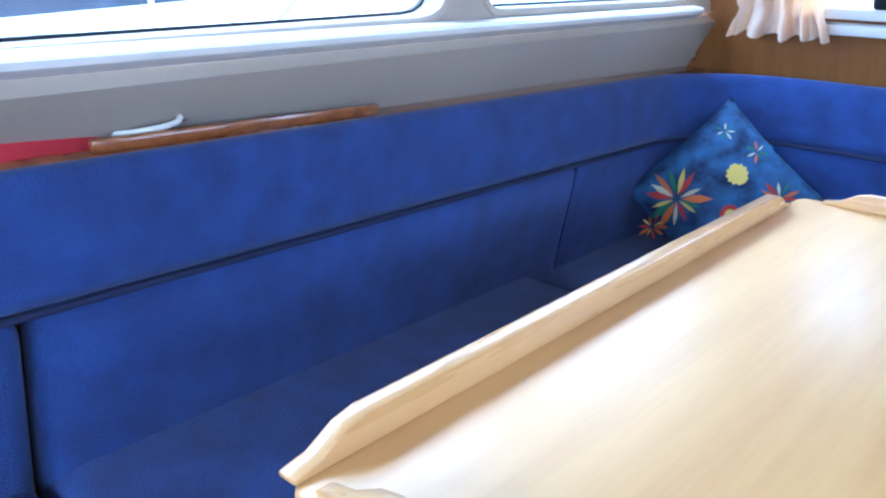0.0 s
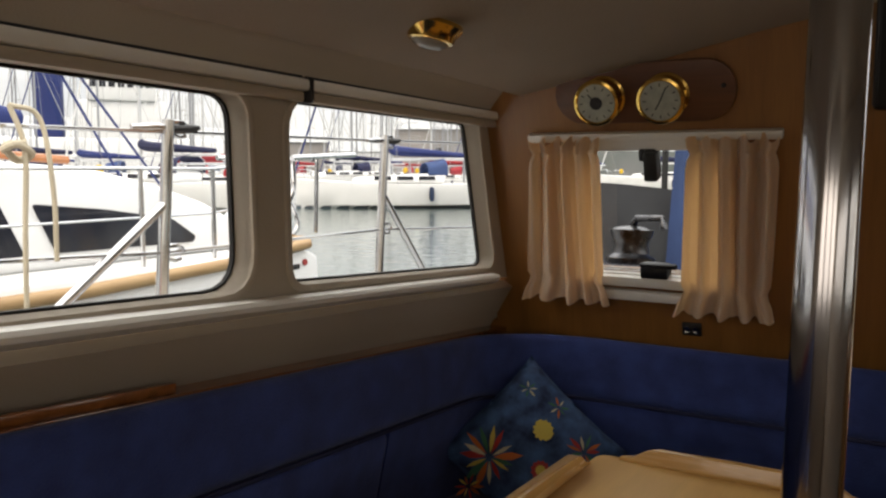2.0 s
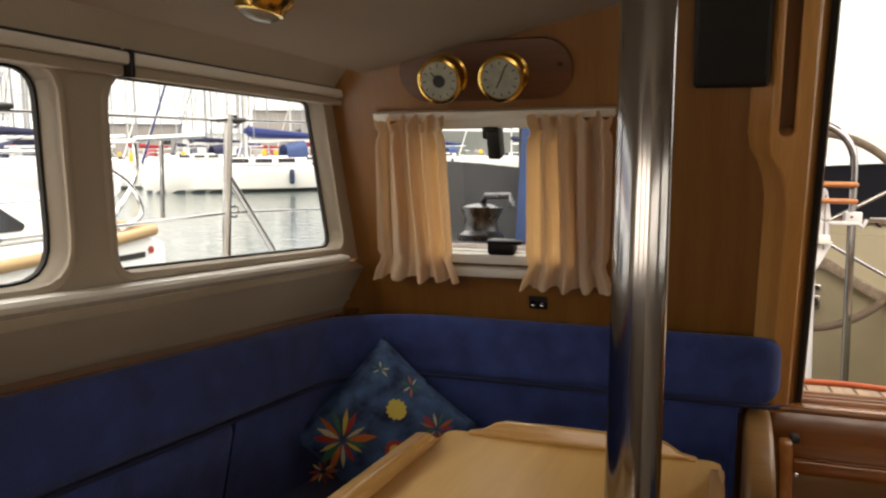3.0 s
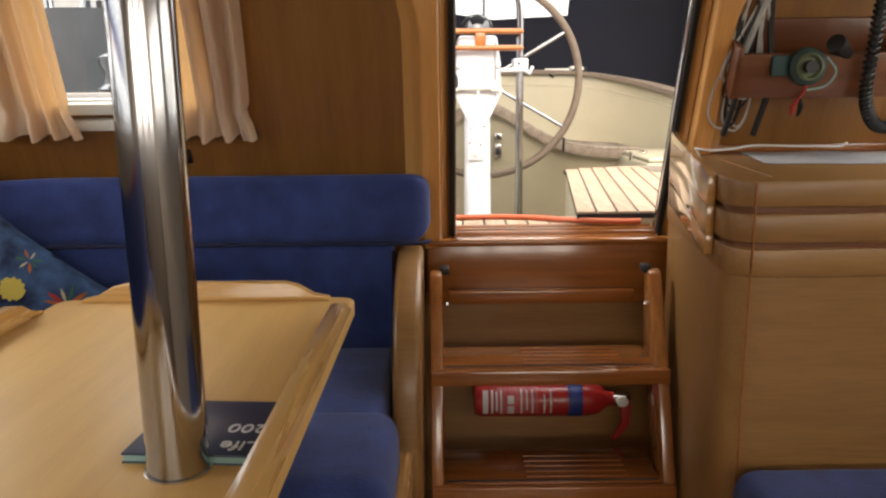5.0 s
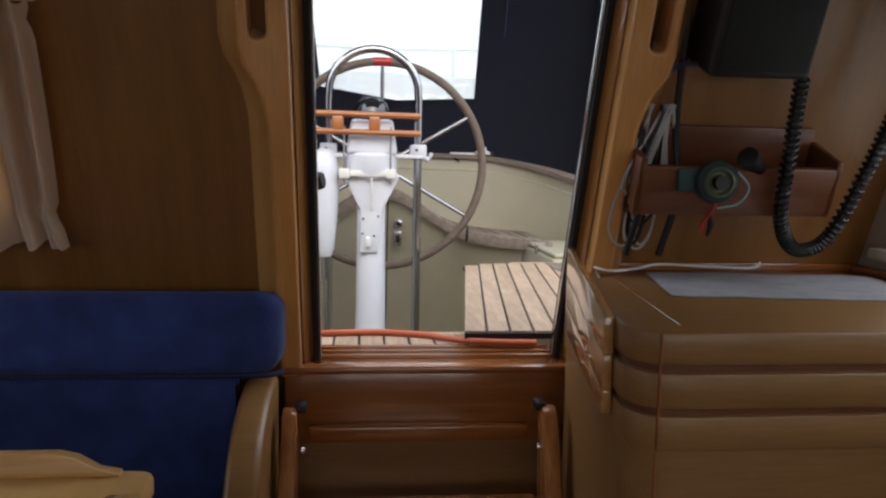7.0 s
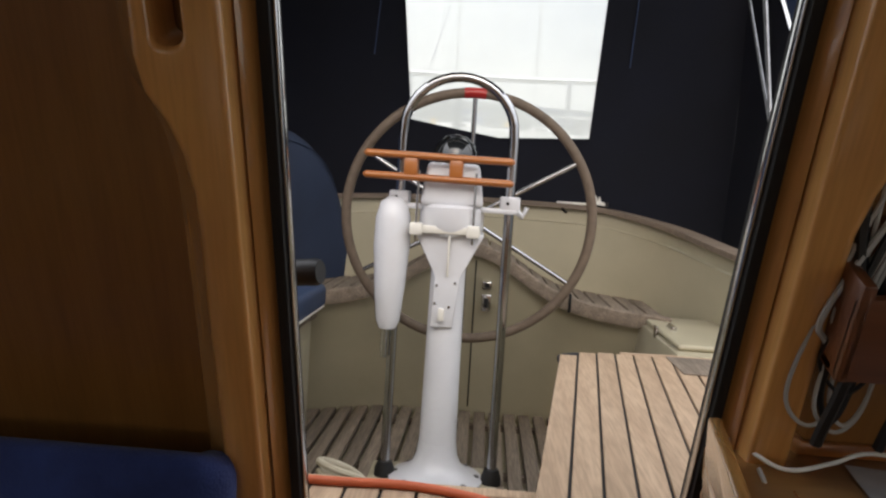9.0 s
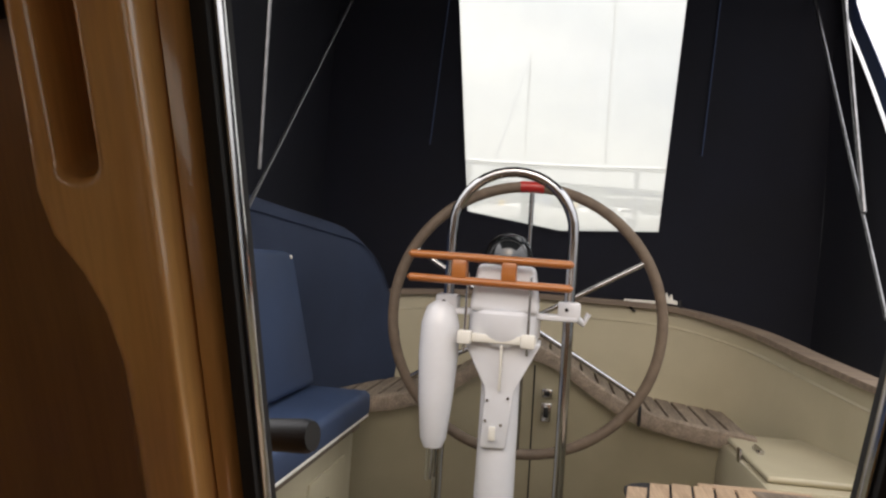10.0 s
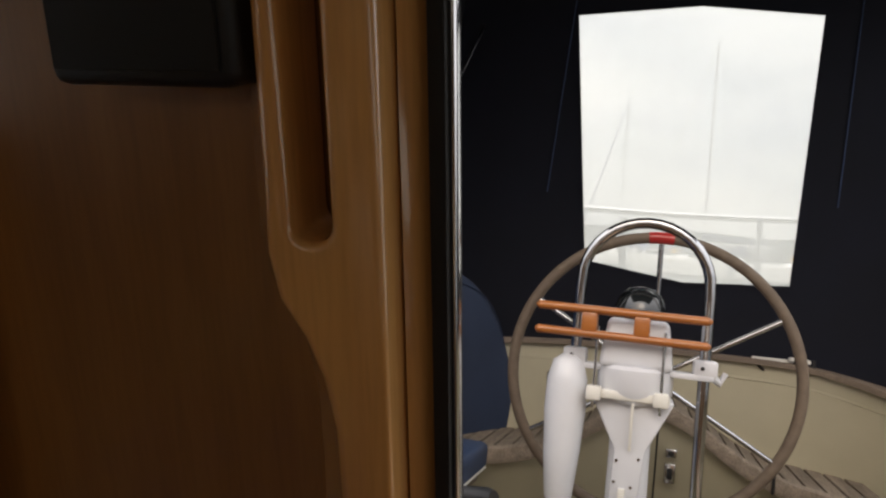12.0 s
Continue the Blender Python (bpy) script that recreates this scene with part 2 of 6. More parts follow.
def part(name, bm, material, parent=None, label="", smooth=True, m=None):
    finish(bm, smooth)
    me = bpy.data.meshes.new(name)
    bm.to_mesh(me)
    bm.free()
    me.materials.append(material)
    ob = new(name, me)
    if parent is not None:
        ob.parent = parent
    if m is not None:
        ob.matrix_local = m
    if label:
        tagged(ob, label=label)
    return ob


def thing(name, label, category, m=None, group="", kind=""):
    e = new(name)
    e.empty_display_size = 0.1
    if m is not None:
        e.matrix_world = m
    return tagged(e, label, category, group, kind)


def rbox(x0, x1, y0, y1, z0, z1, r=0.0, seg=2, bm=None):
    own = bmesh.new()
    bmesh.ops.create_cube(own, size=1)
    for v in own.verts:
        v.co = Vector(((x0 + x1) / 2 + v.co.x * (x1 - x0), (y0 + y1) / 2 + v.co.y * (y1 - y0), (z0 + z1) / 2 + v.co.z * (z1 - z0)))
    if r > 0:
        bmesh.ops.bevel(own, geom=list(own.edges), offset=min(r, 0.49 * min(x1 - x0, y1 - y0, z1 - z0)), segments=seg, profile=0.5, affect="EDGES")
    return join(bm, own)


def join(bm, own, m=None):
    if m is not None:
        bmesh.ops.transform(own, matrix=m, verts=own.verts)
    if bm is None:
        return own
    tmp = bpy.data.meshes.new("tmp")
    own.to_mesh(tmp)
    own.free()
    bm.from_mesh(tmp)
    bpy.data.meshes.remove(tmp)
    return bm


def arc(cx, cz, r, a0, a1, n=6):
    return [(cx + r * math.cos(radians(a0 + (a1 - a0) * i / n)), cz + r * math.sin(radians(a0 + (a1 - a0) * i / n))) for i in range(n + 1)]


def rounded(poly, r, n=5):
    """The polygon with its corners rounded; r is one radius or one per corner."""
    out, k = [], len(poly)
    for i, p in enumerate(poly):
        p, a, b = Vector(p), Vector(poly[i - 1]), Vector(poly[(i + 1) % k])
        rr = r[i] if isinstance(r, (list, tuple)) else r
        if rr <= 0:
            out.append(tuple(p))
            continue
        da, db = (a - p).normalized(), (b - p).normalized()
        rr = min(rr, 0.48 * (a - p).length, 0.48 * (b - p).length)
        for j in range(n + 1):
            t = j / n
            q = (1 - t) ** 2 * (p + da * rr) + 2 * t * (1 - t) * p + t * t * (p + db * rr)
            out.append(tuple(q))
    return out


def prism(poly, y0, y1, holes=(), r=0.0, seg=2, bm=None, m=None):
    """A plate: the outline in x and z, with holes, between y0 and y1."""
    own = bmesh.new()
    edges = []
    for loop in (poly, *holes):
        vs = [own.verts.new((x, y0, z)) for x, z in loop]
        edges += [own.edges.new((vs[i], vs[(i + 1) % len(vs)])) for i in range(len(vs))]
    if holes:
        bmesh.ops.triangle_fill(own, use_beauty=True, use_dissolve=False, edges=edges)
    else:
        own.faces.new([v for v in own.verts])
    ex = bmesh.ops.extrude_face_region(own, geom=list(own.faces))
    bmesh.ops.translate(own, vec=(0, y1 - y0, 0), verts=[g for g in ex["geom"] if isinstance(g, bmesh.types.BMVert)])
    bmesh.ops.recalc_face_normals(own, faces=own.faces)
    if r > 0:
        sharp = [e for e in own.edges if len(e.link_faces) == 2 and e.calc_face_angle(0) > radians(50)]
        bmesh.ops.bevel(own, geom=sharp, offset=r, segments=seg, profile=0.5, affect="EDGES", clamp_overlap=True)
    return join(bm, own, m)


def tube(points, r, seg=10, closed=False, bm=None, caps=True):
    own = bmesh.new()
    pts = [Vector(p) for p in points]
    k = len(pts)
    rs = r if isinstance(r, (list, tuple)) else [r] * k
    rings, side = [], None
    for i, p in enumerate(pts):
        a, b = (pts[i - 1], pts[(i + 1) % k]) if closed else (pts[max(0, i - 1)], pts[min(k - 1, i + 1)])
        d = (b - a).normalized()
        if side is None:
            side = d.orthogonal().normalized()
        side = (side - d * side.dot(d)).normalized()
        up = d.cross(side)
        rings.append([own.verts.new(p + rs[i] * (math.cos(2 * math.pi * j / seg) * side + math.sin(2 * math.pi * j / seg) * up)) for j in range(seg)])
    for i in range(k if closed else k - 1):
        a, b = rings[i], rings[(i + 1) % k]
        shift = 0
        if closed and i == k - 1:
            shift = min(range(seg), key=lambda s: (a[0].co - b[s].co).length)
        for j in range(seg):
            own.faces.new((a[j], a[(j + 1) % seg], b[(j + 1 + shift) % seg], b[(j + shift) % seg]))
    if caps and not closed:
        own.faces.new(rings[0][::-1])
        own.faces.new(rings[-1])
    return join(bm, own)


def smoothpath(points, n=6):
    """A Catmull-Rom curve through the points."""
    p = [Vector(q) for q in points]
    p = [2 * p[0] - p[1], *p, 2 * p[-1] - p[-2]]
    out = []
    for i in range(1, len(p) - 2):
        a, b, c, d = p[i - 1 : i + 3]
        for j in range(n):
            t = j / n
            out.append(0.5 * ((2 * b) + (c - a) * t + (2 * a - 5 * b + 4 * c - d) * t * t + (3 * b - a - 3 * c + d) * t**3))
    return out + [p[-2]]


def lathe(profile, seg=24, bm=None, m=None):
    """A turned body round z from rows of radius and height."""
    own = bmesh.new()
    rings = [[own.verts.new((max(r, 1e-4) * math.cos(2 * math.pi * j / seg), max(r, 1e-4) * math.sin(2 * math.pi * j / seg), z)) for j in range(seg)] for r, z in profile]
    for a, b in zip(rings, rings[1:]):
        for j in range(seg):
            own.faces.new((a[j], a[(j + 1) % seg], b[(j + 1) % seg], b[j]))
    own.faces.new(rings[0][::-1])
    own.faces.new(rings[-1])
    return join(bm, own, m)


def sweep(profile, path, bm=None):
    """A profile of (out, z) carried along a level path; out points to the path's left."""
    own = bmesh.new()
    pts, rings = [Vector(p) for p in path], []
    for i, p in enumerate(pts):
        d = (pts[min(i + 1, len(pts) - 1)] - pts[max(i - 1, 0)]).normalized()
        nrm = Vector((-d.y, d.x))
        rings.append([own.verts.new((p.x + nrm.x * o, p.y + nrm.y * o, z)) for o, z in profile])
    k = len(profile)
    for a, b in zip(rings, rings[1:]):
        for j in range(k):
            own.faces.new((a[j], a[(j + 1) % k], b[(j + 1) % k], b[j]))
    own.faces.new(rings[0][::-1])
    own.faces.new(rings[-1])
    return join(bm, own)


def sheet(f, nu, nv, thick=0.0):
    """A surface from f(u, v) with u and v from 0 to 1, given a thickness."""
    own = bmesh.new()
    g = [[own.verts.new(f(i / nu, j / nv)) for j in range(nv + 1)] for i in range(nu + 1)]
    for i in range(nu):
        for j in range(nv):
            own.faces.new((g[i][j], g[i + 1][j], g[i + 1][j + 1], g[i][j + 1]))
    if thick:
        bmesh.ops.recalc_face_normals(own, faces=own.faces)
        bmesh.ops.solidify(own, geom=list(own.faces), thickness=thick)
    return own


def text(name, body, size, material, parent, m, depth=0.0006):
    cu = bpy.data.curves.new(name, "FONT")
    cu.body, cu.size, cu.extrude, cu.align_x, cu.align_y = body, size, depth, "CENTER", "CENTER"
    cu.materials.append(material)
    ob = new(name, cu)
    ob.parent, ob.matrix_local = parent, m
    return ob


LEAN = math.degrees(math.atan(0.42))
BH = pose(0, 0, 0.74, LEAN, 0, 0)  # the leaning plane of the aft bulkhead: x across, y aft through it, z up along it
UP = 1 / math.cos(radians(LEAN))   # length along the plane for one metre of height


def bv(z):
    return (z - 0.74) * UP


# ---- the cabin's shell ----
part("floor", rbox(-1.75, 1.05, -3.7, 0.12, -0.04, 0.0), CABW, smooth=False)
tagged(bpy.data.objects["floor"], "varnished honey-coloured wooden cabin sole", "floor", kind="structure")

# port side: a panel with two large rounded windows
W1 = rounded([(-2.45, 1.04), (-1.222, 1.08), (-1.262, 1.428), (-2.45, 1.345)], [0.08, 0.08, 0.05, 0.08])
W2 = rounded([(-1.118, 1.088), (-0.238, 1.107), (-0.385, 1.50), (-1.155, 1.44)], [0.04, 0.045, 0.02, 0.07])
SIDE = pose(-1.5, 0, 0, 0, 0, 90)  # plate's x runs along +y, its y along -x


def ring(loop, d, y0, y1, r=0.0):
    """A frame round a loop: from the loop outwards by d."""
    k, own = len(loop), bmesh.new()
    outer = []
    for i in range(k):
        a, p, b = Vector(loop[i - 1]), Vector(loop[i]), Vector(loop[(i + 1) % k])
        t = ((p - a).normalized() + (b - p).normalized()).normalized()
        outer.append(p + d * Vector((t.y, -t.x)))
    rows = [[own.verts.new((q[0], y, q[1])) for q in lo] for lo, y in ((loop, y0), (outer, y0), (outer, y1), (loop, y1))]
    for j in range(4):
        a, b = rows[j], rows[(j + 1) % 4]
        for i in range(k):
            own.faces.new((a[i], a[(i + 1) % k], b[(i + 1) % k], b[i]))
    bmesh.ops.recalc_face_normals(own, faces=own.faces)
    if r:
        sharp = [e for e in own.edges if e.calc_face_angle(0) > radians(60)]
        bmesh.ops.bevel(own, geom=sharp, offset=r, segments=2, profile=0.5, affect="EDGES")
    return own


wall = prism([(-3.7, 1.02), (0.0, 1.075), (0.0, 1.60), (-3.7, 1.45)], 0.0, 0.05, (W1, W2))
w = part("wall_port", wall, CREAM, smooth=False, m=SIDE)
tagged(w, "cream fabric-lined cabin side with two large windows", "wall", kind="structure")
for i, loop in enumerate((W1, W2)):
    win = thing(f"window_{i + 1}", "rounded deckhouse window with cream liner and black seal", "window", SIDE, kind="structure")
    part("window_frame", ring(loop, 0.016, -0.006, 0.052, 0.004), CREAM, win, "cream moulded liner")
    part("seal", ring(loop, -0.0045, 0.04, 0.05), RUBBER, win, "black rubber seal")
    pane = part("pane", prism(loop, 0.042, 0.046), PANE, win, smooth=False)
    pane.visible_shadow = False

sill = thing("window_sill", "white moulded ledge under the side windows", "window sill", kind="structure")
part("ledge", sweep([(0.0, 0.0), (-0.004, 0.02), (-0.03, 0.016), (-0.036, 0.009), (-0.033, 0.0), (-0.012, -0.012), (0.0, -0.014)], [(-1.5, -3.6), (-1.5, -0.26)]), WHITEP, sill)
bpy.data.objects["ledge"].matrix_local = pose(0, 0, 1.064 + 0.012, math.degrees(math.atan(0.022)), 0, 0)


def below(u, v):
    y = -3.7 + 3.65 * u
    z0, z1 = 0.915 + 0.03 * min(0.9, max(0.0, -1.3 - y)), 1.066 + 0.022 * y
    z = z0 + (z1 - z0) * v
    return Vector((-1.615 + 0.105 * v, y, z))


w = part("wall_port_lower", sheet(below, 12, 3, 0.03), CREAM)
tagged(w, "cream vinyl panel below the side windows", "wall", kind="structure")
w = part("wall_port_base", rbox(-1.78, -1.72, -3.7, 0.1, 0, 0.93), BULK, smooth=False)
tagged(w, "honey-coloured plywood hull lining behind the settee", "wall", kind="structure")
w = part("side_shelf", rbox(-1.74, -1.525, -3.7, -0.02, 0.898, 0.914, 0.004), TEAKV)
tagged(w, "varnished teak shelf behind the settee back", "shelf", kind="structure")
w = part("shelf_lip", rbox(-1.545, -1.532, -1.86, -1.36, 0.914, 0.932, 0.003), TEAKV)
tagged(w, "dark wooden lip of the side shelf", "trim", kind="structure")


# headlining: side panel above the windows, then a cambered ceiling
def roofz(x):
    pts = [(-1.4, 1.615), (-1.3, 1.632), (-1.05, 1.672), (-0.7, 1.735), (-0.3, 1.79), (0.1, 1.80), (0.5, 1.76), (0.98, 1.66)]
    for (a, za), (b, zb) in zip(pts, pts[1:]):
        if x <= b:
            return za + (zb - za) * (x - a) / (b - a)
    return 1.66


def ceil(u, v):
    x = -1.4 + 2.4 * u
    y = -3.7 + 3.5 * v
    drop = 0.082 * (-0.33 - y) * max(0.0, 1 - (x + 1.4) / 0.7)
    return Vector((x, y, roofz(x) - max(0.0, drop)))


c = part("ceiling", sheet(ceil, 16, 6, 0.03), HEADL)
tagged(c, "pale cream vinyl headlining with a seam", "ceiling", kind="structure")
c = part("wall_port_upper", sheet(lambda u, v: Vector((-1.505 + 0.115 * v, -3.7 + 3.6 * u, 1.30 + 0.27 * u + (0.075 + 0.045 * u) * v)), 10, 2, 0.02), CREAM)
tagged(c, "cream lined side panel above the windows", "wall", kind="structure")

# aft bulkhead: one leaning plywood sheet with the small window and the doorway cut through it
SW = rounded([(-1.28, bv(1.115)), (-0.885, bv(1.115)), (-0.885, bv(1.435)), (-1.28, bv(1.435))], 0.02)
w = part("wall_aft_port", prism([(-1.8, -0.8), (-0.275, -0.8), (-0.275, 1.3), (-1.55, 1.3), (-1.55, 0.21), (-1.8, 0.21)], 0.0, 0.035, (SW,)), BULK, smooth=False, m=BH)
tagged(w, "honey-coloured varnished plywood aft bulkhead", "wall", kind="structure")
w = part("wall_aft_starboard", prism([(0.275, -0.8), (1.3, -0.8), (1.3, 1.3), (0.275, 1.3)], 0.0, 0.035), BULK, smooth=False, m=BH)
tagged(w, "honey-coloured plywood bulkhead behind the chart table", "wall", kind="structure")
w = part("wall_aft_head", prism([(-0.275, 1.2), (0.275, 1.2), (0.275, 1.3), (-0.275, 1.3)], 0.0, 0.035), BULK, smooth=False, m=BH)
tagged(w, "plywood above the companionway", "wall", kind="structure")

# starboard side, fore end: closed, with unseen windows added to let the day in
WS = rounded([(-1.5, 1.06), (-0.245, 1.05), (-0.345, 1.42), (-1.5, 1.36)], 0.06)
WS2 = rounded([(-3.2, 1.06), (-1.75, 1.06), (-1.75, 1.36), (-3.2, 1.32)], 0.06)
SIDER = pose(0.95, 0, 0, 0, 0, 90)
w = part("wall_starboard", prism([(-3.7, 0.0), (0.1, 0.0), (0.1, 1.7), (-3.7, 1.7)], -0.05, 0.0, (WS, WS2)), CREAM, smooth=False, m=SIDER)
tagged(w, "cream lined starboard cabin side with windows", "wall", kind="structure")
for i, loop in enumerate((WS, WS2)):
    win = thing(f"window_{i + 3}", "rounded starboard window with white liner and black seal", "window", SIDER, kind="structure")
    part("window_frame", ring(loop, 0.022, -0.052, 0.008, 0.004), WHITEP, win, "white moulded liner")
    part("seal", ring(loop, -0.005, -0.05, -0.04), RUBBER, win, "black rubber seal")
    pane = part("pane", prism(loop, -0.046, -0.042), PANE, win, smooth=False)
    pane.visible_shadow = False
w = part("window_sill_starboard", rbox(0.915, 0.948, -3.6, -0.175, 1.0, 1.026, 0.008), WHITEP)
tagged(w, "white ledge under the starboard window", "window sill", kind="structure")
FRONT = pose(0, -3.7, 0)
# forward windows stay out of view; added and sized to light the cabin
WF = [rounded([(a, 1.0), (b, 1.0), (b, 1.46), (a, 1.46)], 0.06) for a, b in ((-1.4, -0.72), (-0.6, 0.12), (0.24, 0.86))]
w = part("wall_fore", prism([(-1.8, 0.0), (1.0, 0.0), (1.0, 1.9), (-1.8, 1.9)], -0.05, 0.0, WF), CREAM, smooth=False, m=FRONT)
tagged(w, "unseen cream forward end of the deckhouse, windows added for light", "wall", kind="structure")


# ---- companionway: door frame, sill, steps ----
def door_post(sign, name):
    """A frame post with a grab-handle slot, a groove, an inner board, a black seal and a bright edge strip."""
    post = thing(name, "varnished wooden door post with a slotted grab handle", "door frame", BH, kind="structure")

    def flip(pts):
        return [(sign * x, z) for x, z in pts]

    body = [(-0.306, 0.0), (-0.306, 1.22), (-0.388, 1.22), (-0.391, 0.80), (-0.393, 0.735), (-0.387, 0.698), (-0.369, 0.666), (-0.357, 0.632), (-0.349, 0.585), (-0.348, 0.52), (-0.35, 0.36), (-0.352, 0.0)]
    slot = rounded([(-0.374, 0.744), (-0.344, 0.744), (-0.344, 1.105), (-0.374, 1.105)], 0.0148)
    own = prism(body, -0.076, -0.001, (slot,), 0.013, 5)
    for v in own.verts:
        edge = np.interp(v.co.z, [p[1] for p in body[:1:-1]], [p[0] for p in body[:1:-1]]) + 0.0145
        deep = 1 + v.co.y / 0.076
        if v.co.x < edge and not (0.735 < v.co.z < 1.115 and v.co.x > -0.3765):
            v.co.x -= 0.05 * deep ** 1.3          # the flank spreads out towards the bulkhead
        v.co.y += 0.16 * (v.co.x + 0.385) * (1 - deep)  # the face turns a little to the opening
        v.co.x *= sign
    part("handle_rail", own, FRAMEW, post)
    sect = [(-0.312, 0.03), (-0.312, -0.002), (-0.307, -0.006), (-0.304, -0.024), (-0.286, 0.004), (-0.284, 0.03)]
    part("board", prism(flip(sect), 0.0, 1.22, r=0.002, m=Matrix(((1, 0, 0, 0), (0, 0, 1, 0), (0, 1, 0, 0), (0, 0, 0, 1)))), FRAMEW, post)
    part("seal", rbox(*sorted((sign * -0.285, sign * -0.271)), -0.012, 0.036, 0.0, 1.22, 0.002), RUBBER, post, "black rubber seal")
    part("edge_strip", rbox(*sorted((sign * -0.271, sign * -0.2665)), -0.002, 0.014, 0.0, 1.22, 0.001), STEEL, post, "bright metal channel")
    return post


door_post(1, "door_frame_port")
door_post(-1, "door_frame_starboard")
dsill = thing("door_sill", "glossy varnished teak companionway sill with grooves", "door sill", kind="structure")
part("front_board", prism([(-0.345, 0.56), (0.33, 0.56), (0.33, 0.722), (-0.345, 0.722)], -0.055, -0.02, r=0.004), TEAKV, dsill)
part("cap", rbox(-0.345, 0.33, -0.075, 0.0, 0.722, 0.74, 0.006), TEAKV, dsill)
for k in range(3):
    part("ridge", rbox(-0.272, 0.272, 0.002 + 0.026 * k, 0.02 + 0.026 * k, 0.728, 0.748 + 0.004 * k, 0.003), TEAKV, dsill)
part("lower_rail", rbox(-0.29, 0.2, -0.085, -0.045, 0.575, 0.605, 0.004), TEAKV, dsill)
part("under_panel", prism([(-0.36, 0.0), (0.3, 0.0), (0.3, 0.58), (-0.36, 0.58)], -0.02, -0.005), CABW, dsill, "honey plywood panel behind the steps", smooth=False)

steps = thing("companionway_ladder", "varnished teak companionway ladder with two grooved treads", "ladder")


def stringer(x):
    pts = [(-0.165, 0.675), (-0.19, 0.69), (-0.215, 0.68), (-0.235, 0.64), (-0.33, 0.44), (-0.5, 0.0), (-0.42, 0.0), (-0.17, 0.5)]
    pts = rounded(pts, [0.01, 0.012, 0.012, 0.02, 0.05, 0, 0, 0.03])
    return prism(pts, x, x + 0.03, r=0.006, m=Matrix(((0, 1, 0, 0), (1, 0, 0, 0), (0, 0, 1, 0), (0, 0, 0, 1))))


part("stringer", stringer(-0.335), TEAKU, steps)
part("stringer", stringer(0.202), TEAKU, steps)


def tread(y0, y1, z):
    t = part("tread", rbox(-0.305, 0.202, y0, y1, z - 0.028, z, 0.005), TEAKV, steps)
    part("nosing", rbox(-0.335, 0.232, y0 - 0.028, y0 - 0.001, z - 0.038, z + 0.001, 0.008), TEAKV, t)
    for k in range(5):
        part("tread_rib", rbox(-0.11, 0.13, y0 + 0.025 + 0.026 * k, y0 + 0.031 + 0.026 * k, z, z + 0.003, 0.001), TEAKV, t, "raised non-slip rib")
    part("groove_strip", rbox(-0.30, 0.195, y0 + 0.006, y0 + 0.012, z, z + 0.0015), CAULK, t, "black caulked strip")


tread(-0.31, -0.15, 0.475)
tread(-0.40, -0.22, 0.225)
for x in (-0.3, 0.2):
    part("hook", rbox(x - 0.010, x + 0.012, -0.2, -0.16, 0.676, 0.694, 0.004), BLACK, steps, "black ladder hook")
    part("bolt", lathe([(0.0, 0), (0.008, 0), (0.007, 0.006), (0.0, 0.008)], 10, m=pose(x + (0.0 if x > 0 else 0.004), -0.2, 0.6, 0, 90 if x < 0 else -90)), STEEL, steps)

ext = thing("fire_extinguisher", "red fire extinguisher clamped sideways under the step", "extinguisher", pose(-0.225, -0.12, 0.315, 0, 90, 0) @ Matrix.Diagonal((1.08, 1.08, 1.2, 1)))
part("cylinder", lathe([(0.0, 0), (0.034, 0.002), (0.04, 0.014), (0.041, 0.2), (0.041, 0.25), (0.036, 0.275), (0.02, 0.292), (0.016, 0.31)], 24), RED, ext)
part("blue_band", lathe([(0.0412, 0.205), (0.0418, 0.206), (0.0418, 0.235), (0.0412, 0.236)], 24), mat("blue_band", (0.02, 0.04, 0.2), 0.5), ext, "blue band")
part("label", sheet(lambda u, v: Vector((0.0415 * math.cos(radians(200 + 100 * u)), 0.0415 * math.sin(radians(200 + 100 * u)), 0.05 + 0.09 * v)), 10, 2), mat("label_print", (0.5, 0.12, 0.12), 0.5, 0, (0.4, 0.03, 0.03), 60, (0.3, 0.3, 3)), ext, "printed label with pale lines")
for z0, z1, a0, a1 in ((0.018, 0.03, 215, 300), (0.036, 0.041, 215, 300), (0.046, 0.05, 220, 290), (0.056, 0.06, 215, 300), (0.072, 0.086, 235, 262), (0.072, 0.086, 270, 300), (0.1, 0.104, 210, 300), (0.112, 0.116, 215, 285), (0.124, 0.128, 215, 300), (0.15, 0.154, 230, 300), (0.164, 0.168, 215, 300)):
    part("print_bar", sheet(lambda u, v: Vector((0.0419 * math.cos(radians(a0 + (a1 - a0) * u)), 0.0419 * math.sin(radians(a0 + (a1 - a0) * u)), z0 + (z1 - z0) * v)), 8, 1), INK, ext, "bar of pale lettering")
part("valve", rbox(-0.014, 0.014, -0.014, 0.014, 0.305, 0.345, 0.004), STEEL, ext)
part("gauge", lathe([(0.0, 0), (0.013, 0), (0.013, 0.008), (0, 0.01)], 14, m=pose(0, -0.016, 0.325, 90)), WHITEP, ext, "small round pressure gauge")
part("lever", prism(rounded([(0.0, 0.318), (0.05, 0.325), (0.098, 0.302), (0.1, 0.312), (0.06, 0.342), (0.0, 0.345)], 0.006), -0.024, -0.008, r=0.003), RED, ext, "red squeeze lever")

# ---- settee ----
side_path = [(-1.45, -3.55), (-1.45, -0.50)] + [(-1.45 + 0.27 - 0.27 * math.cos(radians(a)), -0.47 + 0.27 * math.sin(radians(a))) for a in range(10, 91, 10)]
aft_end = -0.333


